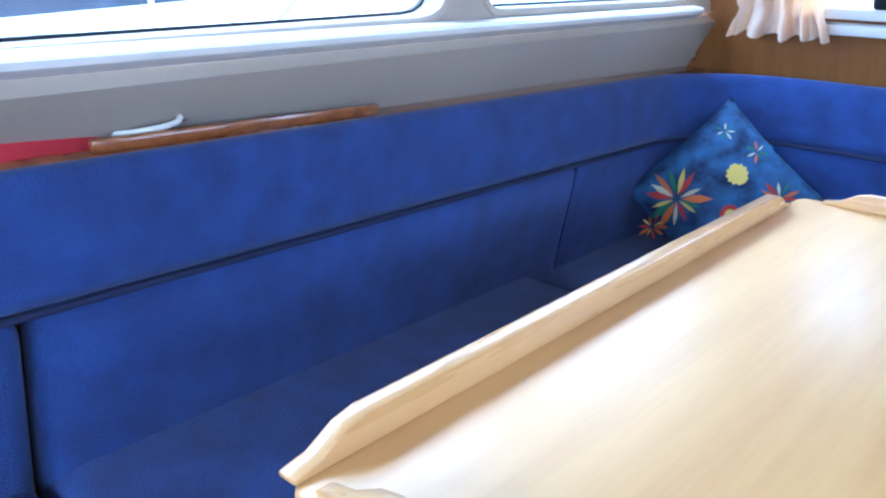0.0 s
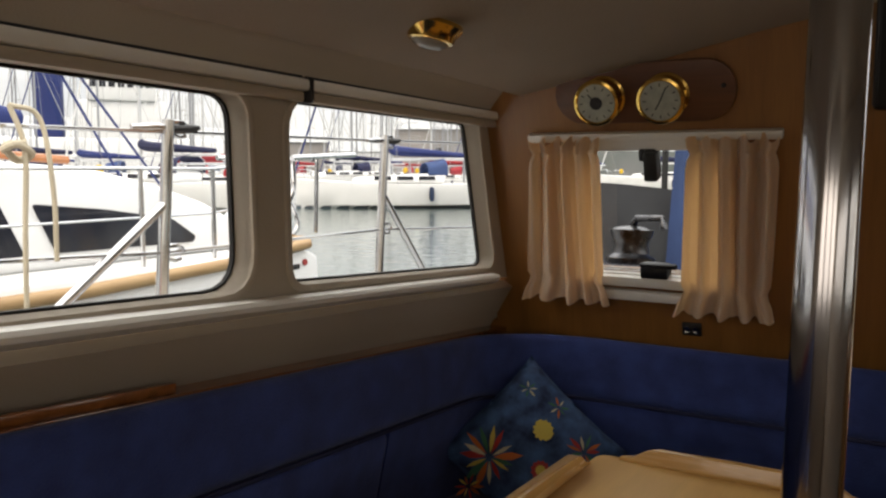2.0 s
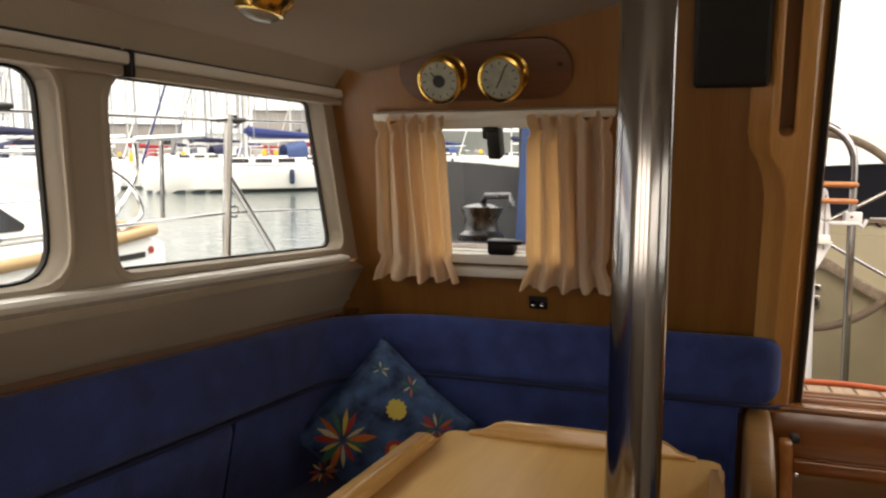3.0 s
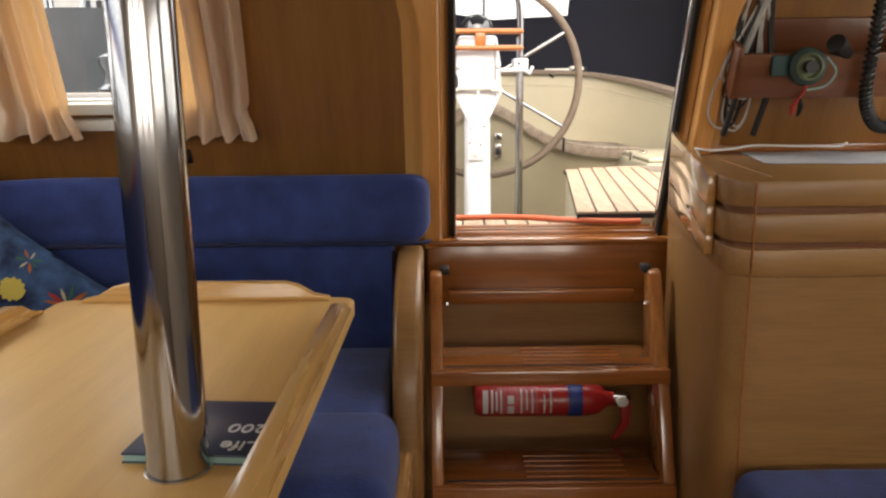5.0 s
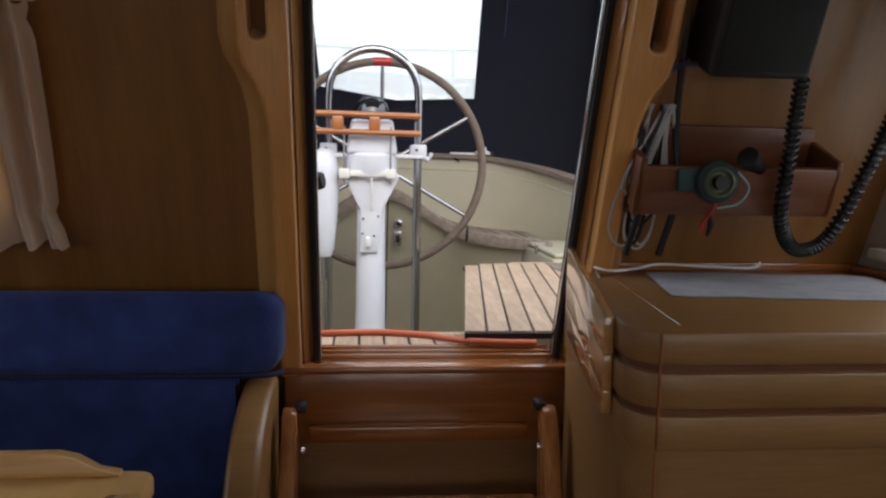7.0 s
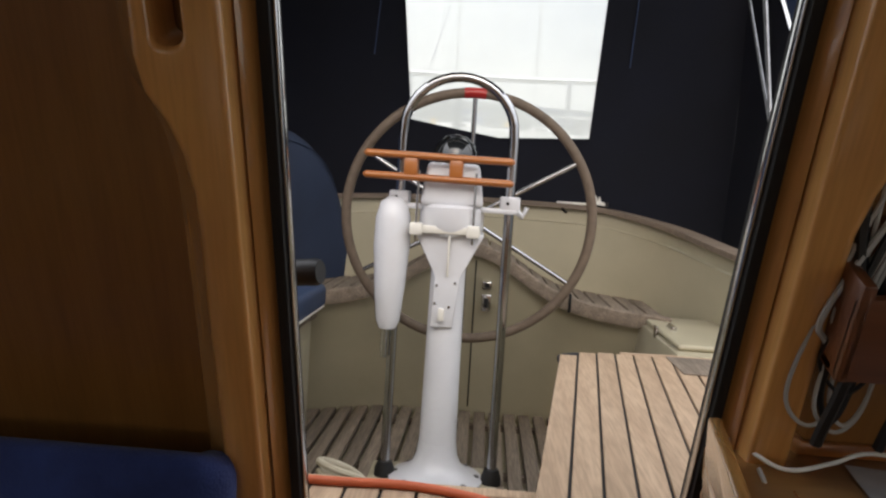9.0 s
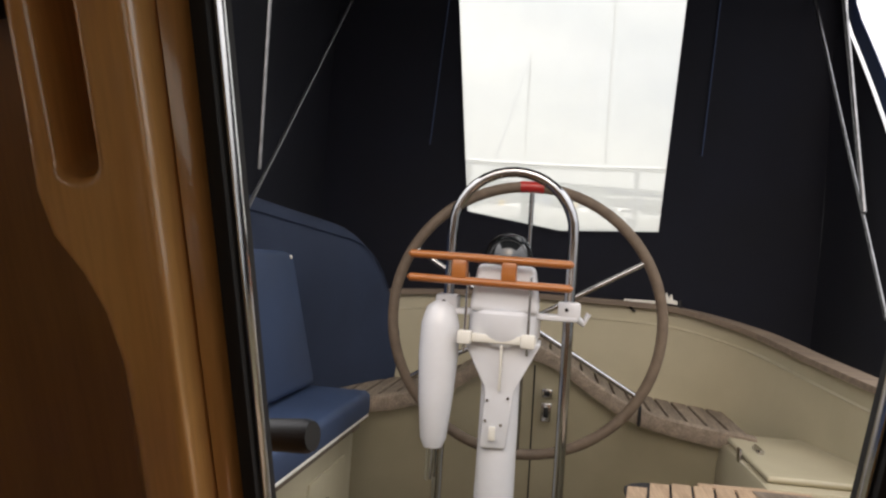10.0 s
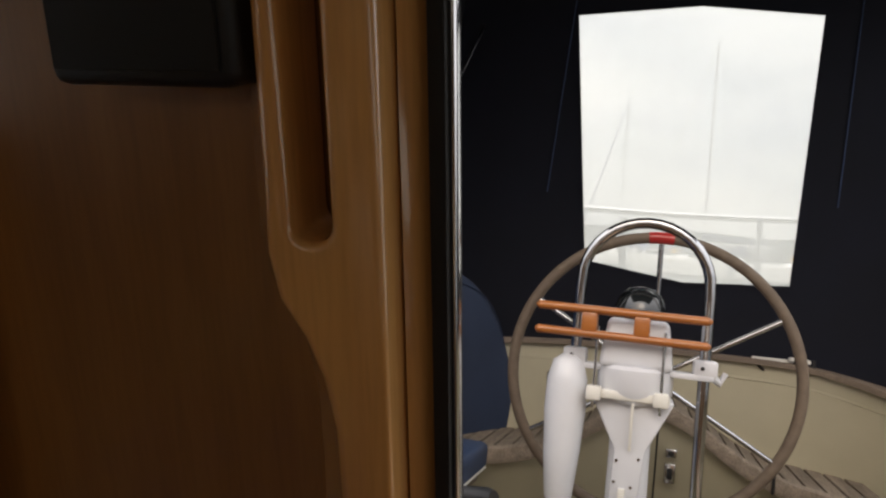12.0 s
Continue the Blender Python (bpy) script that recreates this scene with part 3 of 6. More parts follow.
def backprofile(z0, z1, front0, front1, depth, r=0.035):
    """Out is to the left of a path that runs aft along the port side, then to starboard: behind the cushion."""
    return rounded([(-front0, z0), (-front1, z1), (depth, z1 - (0.04 if z1 > 0.9 else 0.01)), (depth, z0)], [r, r, r, 0.01], 5)


settee = thing("settee", "corner settee in blue velour with bolster and backrests", "settee")
bpath = side_path + [(x, -0.2) for x in (-0.9, -0.6, aft_end - 0.1)] + [(aft_end - 0.05 + 0.05 * math.sin(radians(a)), -0.15 - 0.05 * math.cos(radians(a))) for a in (0, 18, 36, 54, 72, 90)]
own = sweep(backprofile(0.752, 0.938, 0.0, 0.0, 0.085, 0.04), bpath)
for v in own.verts:  # the free end is rounded off
    v.co.z = 0.845 + (v.co.z - 0.845) * (1 - 0.3 * max(0.0, (v.co.x - aft_end + 0.06) / 0.06) ** 2.5)
bol = part("bolster", own, BLUE, settee, "padded blue bolster along the top")
part("piping", tube([(*(Vector(p) + Vector((0.0, 0.0))), 0.757) for p in bpath[:-1]], 0.005, 6), PIPING, bol)
segs = [(-3.4, -1.995), (-1.985, -0.805)]
for a, b in segs:
    own = rbox(-1.53, -1.45, a, b, 0.44, 0.757, 0.034, 5)
    for v in own.verts:
        v.co.x -= 0.05 * (0.765 - v.co.z) / 0.325
    part("backrest", own, BLUE, settee)
cpath = [(-1.468, -0.795), (-1.468, -0.5)] + [(-1.468 + 0.27 - 0.27 * math.cos(radians(a)), -0.46 + 0.27 * math.sin(radians(a))) for a in range(15, 91, 15)] + [(-0.8, -0.19), (-0.43, -0.19), (-0.42, -0.18)]
part("backrest", sweep(backprofile(0.44, 0.754, -0.05, 0.0, 0.07, 0.02), cpath), BLUE, settee)
for a, b in ((-3.4, -1.995), (-1.985, -0.91)):
    part("seat_cushion", rbox(-1.58, -1.03, a, b, 0.33, 0.51, 0.045, 5), BLUE, settee)
own = prism(rounded([(-1.58, -0.16), (-1.58, -0.9), (-1.0, -0.9), (-0.43, -0.6), (-0.415, -0.16)], [0, 0, 0, 0.02, 0]), 0.33, 0.485, r=0.035, seg=4, m=Matrix(((1, 0, 0, 0), (0, 0, 1, 0), (0, 1, 0, 0), (0, 0, 0, 1))))
part("seat_cushion", own, BLUE, settee)
part("seat_cushion", rbox(-1.03, -0.39, -0.95, -0.62, 0.36, 0.515, 0.05, 5), BLUE, settee)
part("plinth", rbox(-1.6, -1.06, -3.4, -0.88, 0.0, 0.325, 0.005), CABW, settee, "honey plywood settee base")
part("plinth", rbox(-1.6, -0.44, -0.86, -0.14, 0.0, 0.325, 0.005), CABW, settee, "honey plywood settee base")
part("front_fiddle", rbox(-1.05, -0.405, -0.925, -0.903, 0.3, 0.36, 0.005), FIDD, settee)

arm = thing("settee_end_panel", "curved honey-coloured wooden end panel of the settee", "panel")
prof = smoothpath([(-0.10, 0.735), (-0.19, 0.735), (-0.31, 0.705), (-0.42, 0.63), (-0.49, 0.5), (-0.515, 0.34), (-0.51, 0.2), (-0.50, 0.0)], 4)
prof = [(p[0], p[1]) for p in [(q.x, q.y) for q in prof]] + [(-0.08, 0.0)]
part("panel", prism(prof, -0.415, -0.352, r=0.014, seg=3, m=Matrix(((0, 1, 0, 0), (1, 0, 0, 0), (0, 0, 1, 0), (0, 0, 0, 1)))), CABW, arm)
part("foot_rail", rbox(-0.412, -0.372, -0.95, -0.47, 0.28, 0.36, 0.01), FIDD, arm)

# ---- cushion in the corner ----
TURNP = 43
PH = 0.180
pil = thing("throw_pillow", "square blue throw pillow printed with suns and flowers", "pillow", Matrix.Translation((-1.300, -0.36, 0.632)) @ pose(0, 0, 0, 0, 0, 27) @ pose(0, 0, 0, -18, 0, 0) @ pose(0, 0, 0, 0, TURNP, 0))


def puff(u, v, s):
    x, z = 2 * u - 1, 2 * v - 1
    h = 0.075 * max(0.0, (1 - x**4) * (1 - z**4)) ** 0.6
    k = 1 - 0.06 * (1 - abs(x) ** 3) * abs(z) ** 3 - 0.0
    kz = 1 - 0.06 * (1 - abs(z) ** 3) * abs(x) ** 3
    return Vector((PH * x * kz, s * h + 0.006 * noise.noise(Vector((x * 3, z * 3, s))), PH * z * k))


own = sheet(lambda u, v: puff(u, v, -1), 20, 20)
join(own, sheet(lambda u, v: puff(u, v, 1), 20, 20))
PILB = mat("pillow_print", (0.05, 0.125, 0.27), 0.85, 0, (0.005, 0.013, 0.05), 20, bump=0.3, bscale=300)
shell = part("cover", own, PILB, pil)
PY, PR, PG, PO, PW = (mat(nm, col, 0.85, bump=0.2, bscale=300) for nm, col in (("print_yellow", (0.62, 0.48, 0.10)), ("print_red", (0.42, 0.035, 0.03)), ("print_green", (0.04, 0.16, 0.09)), ("print_orange", (0.55, 0.14, 0.03)), ("print_cream", (0.55, 0.50, 0.34))))


def decal(cx, cz, pts):
    """A flat printed shape laid on the front of the pillow."""
    own = bmesh.new()
    vs = []
    for x, z in pts:
        sx, sz, ct, sn = cx + x, cz + z, math.cos(radians(TURNP)), math.sin(radians(TURNP))
        X, Z = sx * ct - sz * sn, sx * sn + sz * ct
        h = 0.075 * max(0.0, (1 - (X / PH) ** 4) * (1 - (Z / PH) ** 4)) ** 0.6
        vs.append(own.verts.new((X, -h - 0.0085, Z)))
    own.faces.new(vs)
    bmesh.ops.triangulate(own, faces=own.faces)
    return own


def sunprint(cx, cz, r, m, n=12):
    part("sun_print", decal(cx, cz, [((r if k % 2 else 0.82 * r) * math.cos(math.pi * k / n), (r if k % 2 else 0.82 * r) * math.sin(math.pi * k / n)) for k in range(2 * n)]), m, shell)


def flower(cx, cz, r, n, ms, turn=0):
    rf = random.Random(int(1000 * (cx + 2 * cz)))
    for k in range(n):
        a = 2 * math.pi * (k + rf.uniform(-0.25, 0.25)) / n + turn
        q, wd = r * rf.uniform(0.7, 1.08), rf.uniform(0.07, 0.12)
        d, t = (math.cos(a), math.sin(a)), (-math.sin(a), math.cos(a))
        pts = [(f * q * d[0] + g * wd * q * t[0], f * q * d[1] + g * wd * q * t[1]) for f, g in ((0.12, 0), (0.4, 0.8), (0.65, 1), (1, 0), (0.65, -1), (0.4, -0.8))]
        part("petal", decal(cx, cz, pts), ms[k % len(ms)], shell)


sunprint(0.02, 0.05, 0.028, PY)
flower(-0.115, -0.025, 0.082, 15, (PO, PW, PR, PY, PG), 0.2)
flower(0.125, 0.0, 0.055, 11, (PR, PO, PG, PW))
sunprint(0.015, -0.05, 0.026, PR)
sunprint(0.015, -0.05, 0.014, PY)
flower(-0.165, -0.10, 0.04, 10, (PO, PY, PR))
flower(-0.02, 0.155, 0.03, 7, (PW, PG))
flower(0.06, 0.11, 0.03, 7, (PG, PW, PO))
flower(0.08, -0.12, 0.04, 7, (PG, PW, PO))

# ---- table ----
table = thing("saloon_table", "glossy light wooden saloon table with raised fiddles", "table")
own = prism(rounded([(-1.018, -1.96), (-0.475, -1.96), (-0.468, -0.625), (-1.036, -0.625)], 0.035), 0.705, 0.737, r=0.006, m=Matrix(((1, 0, 0, 0), (0, 0, 1, 0), (0, 1, 0, 0), (0, 0, 0, 1))))
top = part("tabletop", own, TABLE, table)


def fiddle(l, th=0.02):
    pts = [(0, 0), (l, 0), (l, 0.006), (l - 0.03, 0.012), (l - 0.06, 0.03), (l - 0.085, 0.036), (l / 2, 0.037), (0.085, 0.036), (0.06, 0.03), (0.03, 0.012), (0, 0.006)]
    return prism(pts, 0, th, r=0.004)


part("fiddle", fiddle(1.24, 0.024), FIDX, table, m=pose(-1.004, -1.955, 0.7365, 0, 0, 90.9))
part("fiddle", fiddle(1.06, 0.024), FIDX, table, m=pose(-0.470, -1.78, 0.7365, 0, 0, 89.8))
part("fiddle", fiddle(0.47), FIDX, table, m=pose(-0.985, -0.652, 0.7365, 0, 0, 0))
part("fiddle", fiddle(0.47), FIDX, table, m=pose(-0.985, -1.95, 0.7365, 0, 0, 0))
part("leg", rbox(-0.86, -0.78, -1.35, -1.27, 0.0, 0.7, 0.01), CABW, table)
part("foot", rbox(-0.95, -0.69, -1.5, -1.12, 0.0, 0.03, 0.008), CABW, table)

pole = thing("mast_support_pole", "polished stainless steel pole through the table to the ceiling", "pole")
part("tube", lathe([(0.0315, 0.0), (0.0315, 1.77)], 40, m=pose(-0.576, -1.318, 0)), CHROME, pole)
part("collar", lathe([(0.0335, 0.737), (0.0345, 0.737), (0.0345, 0.739), (0.0335, 0.7395)], 32, m=pose(-0.576, -1.318, 0)), STEEL, pole)

book = thing("brochure", "dark navy brochure with white lettering lying on the table", "brochure", pose(-0.562, -1.225, 0.737, 0, 0, 176))
bc = part("cover", rbox(-0.074, 0.074, -0.06, 0.085, 0.009, 0.0115, 0.0006), BOOKB, book)
part("pages", rbox(-0.072, 0.0725, -0.058, 0.083, 0.0015, 0.009), PAGES, book, "teal-edged pages", smooth=False)
part("back_cover", rbox(-0.074, 0.074, -0.06, 0.085, 0.0, 0.0015, 0.0005), BOOKB, book)
text("title", "Life", 0.03, INK, book, pose(-0.046, 0.062, 0.012))
text("year", "200", 0.03, INK, book, pose(-0.042, 0.018, 0.012))
part("emblem", lathe([(0.0, 0), (0.007, 0), (0.007, 0.0006), (0, 0.0006)], 12, m=pose(0.05, -0.03, 0.0116)), INK, book, "small pale emblem")

# ---- on the aft bulkhead ----
board = thing("instrument_plaque", "dark wooden plaque with rounded ends on the bulkhead", "plaque", BH)
pv = bv(1.572)
part("plaque", prism([*arc(-0.91, pv, 0.075, -90, 90, 10), *arc(-1.21, pv, 0.075, 90, 270, 10)], -0.016, -0.001, r=0.004), PLAQ, board)


def dial(x, name, label, needles):
    g = thing(name, label, "gauge", BH @ pose(x, -0.016, bv(1.565), 90, 0, 0))
    part("case", lathe([(0.056, 0), (0.056, 0.003), (0.05, 0.006), (0.05, 0.05), (0.056, 0.053), (0.058, 0.058), (0.056, 0.063), (0.05, 0.065), (0.047, 0.061)], 36), BRASS, g)
    f = part("face", lathe([(0.0, 0.0612), (0.047, 0.0612), (0.047, 0.0618), (0.0, 0.0618)], 36), DIAL, g, "pale dial")
    for k in range(12):
        a = radians(30 * k)
        part("tick", rbox(-0.0012, 0.0012, 0.034, 0.042, 0.0619, 0.0623), BLACK, f, m=pose(0, 0, 0, 0, 0, math.degrees(a)), smooth=False)
    for ang, ln in needles:
        part("hand", rbox(-0.0015, 0.0015, -0.008, ln, 0.0625, 0.0633), BLACK, f, m=pose(0, 0, 0, 0, 0, ang), smooth=False)
    if len(needles) == 1:
        part("centre_disc", lathe([(0.0, 0.062), (0.016, 0.062), (0.016, 0.0624), (0, 0.0624)], 16), BLACK, f, "dark centre")
    return g


dial(-1.155, "barometer", "round brass barometer with a pale dial", [(40, 0.03)])
dial(-0.998, "ship_clock", "round brass ship's clock with a pale dial", [(150, 0.024), (-25, 0.036)])
part("screw", lathe([(0.0, 0), (0.006, 0), (0.005, 0.002), (0, 0.003)], 10, m=pose(-0.865, -0.016, pv + 0.01, 90)), BLACK, board)

sw = thing("window_5", "small opening aft window with white frame and black catches", "window", BH, kind="structure")
part("window_frame", ring(SW, 0.028, -0.012, 0.03, 0.003), WHITEP, sw, "white painted frame")
part("window_sill", rbox(-1.31, -0.855, -0.03, 0.0, bv(1.085), bv(1.112), 0.004), WHITEP, sw)
pane = part("pane", prism(SW, 0.012, 0.018), PANE, sw, smooth=False)
pane.visible_shadow = False
part("catch", rbox(-1.06, -1.025, -0.035, 0.012, bv(1.365), bv(1.435), 0.006), BLACK, sw, "black hinge block")
part("catch", rbox(-1.075, -1.03, -0.02, 0.01, bv(1.41), bv(1.44), 0.006), BLACK, sw, "black hinge block")
part("catch", rbox(-1.085, -1.01, -0.035, 0.012, bv(1.112), bv(1.145), 0.008), BLACK, sw, "black window catch")
part("catch_lever", rbox(-1.08, -0.985, -0.045, -0.03, bv(1.146), bv(1.158), 0.004), BLACK, sw, "black catch lever")

rail = part("curtain_rail", rbox(-1.37, -0.735, -0.03, -0.002, bv(1.462), bv(1.482), 0.004), WHITEP, m=BH)
tagged(rail, "white curtain rail above the small window", "curtain rail")
rail = part("curtain_rail", rbox(-1.40, -0.81, -0.026, -0.002, bv(1.045), bv(1.07), 0.004), WHITEP, m=BH)
tagged(rail, "white curtain rail below the small window", "curtain rail")


def curtain(xt0, xt1, xb0, xb1, zb, seed):
    rnd = random.Random(seed)
    ph = [rnd.uniform(0, 6.28) for _ in range(4)]

    def f(u, v):
        z = bv(zb) + (bv(1.472) - bv(zb)) * v
        a, b = xb0 + (xt0 - xb0) * v, xb1 + (xt1 - xb1) * v
        w = math.sin(u * 4.2 * 2 * math.pi + ph[0] + 0.9 * math.sin(3 * u + ph[1]) + 0.5 * v) + 0.3 * math.sin(u * 9.5 * 2 * math.pi + ph[2] + 3 * v)
        w = math.copysign(abs(w) ** 0.75, w)
        frill, header = max(0.0, 1 - v / 0.13), max(0.0, (v - 0.93) / 0.07)
        hem = math.exp(-(((v - 0.14) / 0.03) ** 2)) + math.exp(-(((v - 0.92) / 0.03) ** 2))
        amp = (0.019 - 0.005 * (1 - v)) * (1 - 0.55 * min(1, hem))
        ruff = math.sin(u * 7.3 * 2 * math.pi + ph[2] + math.sin(5 * u))
        x = a + (b - a) * u + 0.007 * math.sin(ph[3] + 7 * u + 2 * v) * (1 - v) + 0.016 * (2 * u - 1) * frill
        x -= 0.008 * (2 * u - 1) * min(1, hem)
        dz = 0.004 * frill * math.sin(u * 26 + ph[1]) + 0.009 * header * math.sin(u * 31 + ph[2])
        return Vector((x, -0.046 - amp * w - 0.006 * ruff * (frill + 1.2 * header) - 0.006 * frill, z + dz))

    c = part("curtain", sheet(f, 90, 26, 0.0012), CURTAIN, m=BH)
    return tagged(c, "gathered cream cotton curtain beside the small window", "curtain", "curtains of the small window")


curtain(-1.352, -1.165, -1.405, -1.178, 1.043, 3)
curtain(-0.945, -0.739, -0.97, -0.757, 1.034, 8)

sock = thing("power_socket", "small black twelve-volt socket on the bulkhead", "socket", BH @ pose(-0.96, 0, bv(0.97), 90, 0, 0))
part("plate", rbox(-0.026, 0.026, -0.02, 0.02, 0.0, 0.008, 0.005), BLACK, sock)
for x in (-0.012, 0.012):
    part("outlet", lathe([(0.0095, 0.008), (0.0095, 0.011), (0.0075, 0.011), (0.0075, 0.0085), (0.0, 0.0085)], 14, m=pose(x, 0, 0)), STEEL, sock, "metal socket ring")

spk = thing("loudspeaker", "black box loudspeaker mounted high on the bulkhead", "loudspeaker", BH)
own = rbox(-0.558, -0.400, -0.085, -0.001, bv(1.53), bv(1.53) + 0.24, 0.012, 3)
part("cabinet", own, BLACK, spk)
part("grille", rbox(-0.548, -0.41, -0.09, -0.084, bv(1.53) + 0.012, bv(1.53) + 0.228, 0.003), RUBBER, spk, "black cloth grille")

lamp = thing("ceiling_lamp", "small round brass dome lamp, unlit, on the headlining", "lamp", Matrix.Translation((-1.235, -1.08, 1.569)) @ pose(0, 0, 0, 178, 9, 0) @ Matrix.Scale(0.95, 4))
part("base", lathe([(0.0, -0.004), (0.056, -0.004), (0.058, 0.004), (0.052, 0.012), (0.046, 0.02), (0.044, 0.03), (0.038, 0.032)], 30), BRASS, lamp)
part("lens", lathe([(0.038, 0.028), (0.034, 0.036), (0.02, 0.043), (0.0, 0.045)], 24), mat("lamp_glass", (0.30, 0.28, 0.24), 0.25, 0, (0.2, 0.18, 0.15), 8), lamp, "dull glass lens")
for a in (30, 150, 270):
    part("screw", lathe([(0.0, 0), (0.005, 0), (0.004, 0.003), (0, 0.004)], 8, m=pose(0.051 * math.cos(radians(a)), 0.051 * math.sin(radians(a)), 0.006)), BRASS, lamp)

# blind cassettes above the side windows
for y0, y1, z0, z1 in ((-3.5, -1.128, 1.27, 1.446), (-1.12, -0.14, 1.447, 1.523)):
    bl = thing("blind_cassette", "slim cream roller blind cassette above the window", "blind", group="roller blinds of the side windows")
    ang = math.degrees(math.atan2(z1 - z0, y1 - y0))
    l = math.hypot(z1 - z0, y1 - y0)
    mm = pose(-1.497, y0, z0, ang, 0, 0)
    part("housing", rbox(0.0, 0.034, 0, l, 0.008, 0.03, 0.006), WHITEP, bl, m=mm)
    part("slat", rbox(0.004, 0.026, 0.01, l - 0.01, -0.012, 0.007, 0.004), CREAM, bl, m=mm)
    part("track", rbox(0.0, 0.012, 0, l, 0.034, 0.04, 0.001), BLACK, bl, "thin dark track", m=mm)
    part("end_cap", rbox(-0.002, 0.038, l - 0.006, l + 0.004, -0.014, 0.034, 0.003), BLACK, bl, "dark end cap", m=mm)

# ---- on the side shelf ----
rc = part("red_cloth", sheet(lambda u, v: Vector((-1.70 + 0.14 * v, -2.6 + 0.79 * u, 0.915 + 0.075 * math.sin(math.pi * v) ** 0.7 * math.sin(math.pi * min(1, max(0, u))) ** 0.35 + 0.008 * noise.noise(Vector((u * 9, v * 6, 0))))), 24, 12, 0.01), REDCLOTH)
tagged(rc, "folded red cloth lying on the side shelf", "cloth")
knife = thing("cleat_gadget", "small black cleat with a white cord on the shelf", "cleat", pose(-1.578, -1.765, 0.915, 0, 0, 80) @ Matrix.Scale(1.35, 4))
part("bar", tube([(-0.075, 0, 0.028), (-0.03, 0, 0.022), (0.03, 0, 0.022), (0.075, 0, 0.028)], [0.006, 0.01, 0.01, 0.006], 10), BLACK, knife)
part("base", rbox(-0.03, 0.03, -0.012, 0.012, 0.0, 0.018, 0.006), BLACK, knife)
part("cord", tube(smoothpath([(-0.05, 0.03, 0.01), (-0.03, 0.02, 0.03), (0.0, -0.02, 0.033), (0.025, 0.018, 0.034), (0.03, -0.02, 0.02), (-0.02, -0.02, 0.012), (-0.045, 0.01, 0.01)], 6), 0.0032, 6), WHITEP, knife, "white cord")

# ---- chart table ----
cab = thing("chart_table", "honey-coloured wooden chart table cabinet with banded front", "cabinet")
CZ = 0.964
out = rounded([(0.196, -0.74), (0.94, -0.74), (0.94, -0.10), (0.272, -0.10)], [0.085, 0, 0, 0], 8)
XYZ = Matrix(((1, 0, 0, 0), (0, 0, 1, 0), (0, 1, 0, 0), (0, 0, 0, 1)))
part("body", prism(rounded([(0.201, -0.735), (0.94, -0.735), (0.94, -0.10), (0.277, -0.10)], [0.083, 0, 0, 0], 8), 0.0, 0.793, m=XYZ), CABW, cab)
for z0, z1 in ((0.916, CZ), (0.853, 0.905), (0.792, 0.843)):
    part("desk_lid" if z1 == CZ else "front_band", prism(out, z0, z1, r=0.005, m=XYZ), CABW, cab)
# darker wood colour stands in for the shade inside the gaps
part("core", prism(rounded([(0.205, -0.731), (0.93, -0.731), (0.93, -0.11), (0.281, -0.11)], [0.079, 0, 0, 0], 8), 0.79, 0.95, m=XYZ), HOLD, cab, "core coloured darker for the shade in the gaps between the bands")
part("seam", rbox(0.2385, 0.2405, -0.7415, -0.735, 0.795, 0.962), TEAKV, cab, "thin dark joint", smooth=False)
SLATM = pose(0.200, -0.66, 0, 0, 0, -7.7) @ Matrix(((0, 1, 0, 0), (1, 0, 0, 0), (0, 0, 1, 0), (0, 0, 0, 1)))
for z0, z1, w0, w1 in ((0.905, 0.965, 0.959, 1.018), (0.846, 0.905, 0.901, 0.958), (0.812, 0.850, 0.842, 0.897)):
    part("side_slat", prism([(0.03, z0), (0.50, w0), (0.50, w1), (0.03, z1)], -0.012, 0.004, r=0.003, m=SLATM), SLATW, cab, "pale glossy slat with a bright edge")
part("lock", lathe([(0.0, 0), (0.009, 0), (0.009, 0.004), (0, 0.005)], 12, m=pose(0.216, -0.47, 0.872, 0, -90)), STEEL, cab, "small steel lock")
part("back_fiddle", rbox(0.29, 0.93, -0.118, -0.10, CZ, CZ + 0.018, 0.003), TEAKV, cab)
part("side_fiddle", rbox(0.918, 0.938, -0.70, -0.118, CZ, CZ + 0.018, 0.003), TEAKV, cab)
part("lid_joint", tube([(0.285, -0.69, CZ), (0.33, -0.25, CZ)], 0.0012, 6), TEAKV, cab, "thin dark joint")
part("seam", tube([(0.2395, -0.7355, 0.0), (0.2395, -0.7355, 0.79)], 0.0016, 6), TEAKV, cab, "thin dark joint")
cs = thing("navigator_seat", "blue velour seat cushion in front of the chart table", "seat")
part("cushion", rbox(0.215, 0.93, -1.5, -0.75, 0.33, 0.45, 0.045, 4), BLUE, cs)
part("base", rbox(0.25, 0.93, -1.48, -0.76, 0.0, 0.33, 0.006), CABW, cs)
ch = part("sea_chart", sheet(lambda u, v: Vector((0.37 + 0.47 * u + 0.06 * v, -0.45 + 0.30 * v - 0.06 * u, CZ + 0.003 + 0.003 * noise.noise(Vector((u * 4, v * 4, 1))))), 14, 10, 0.0012), PAPER)
tagged(ch, "printed paper chart under clear film on the desk", "chart")

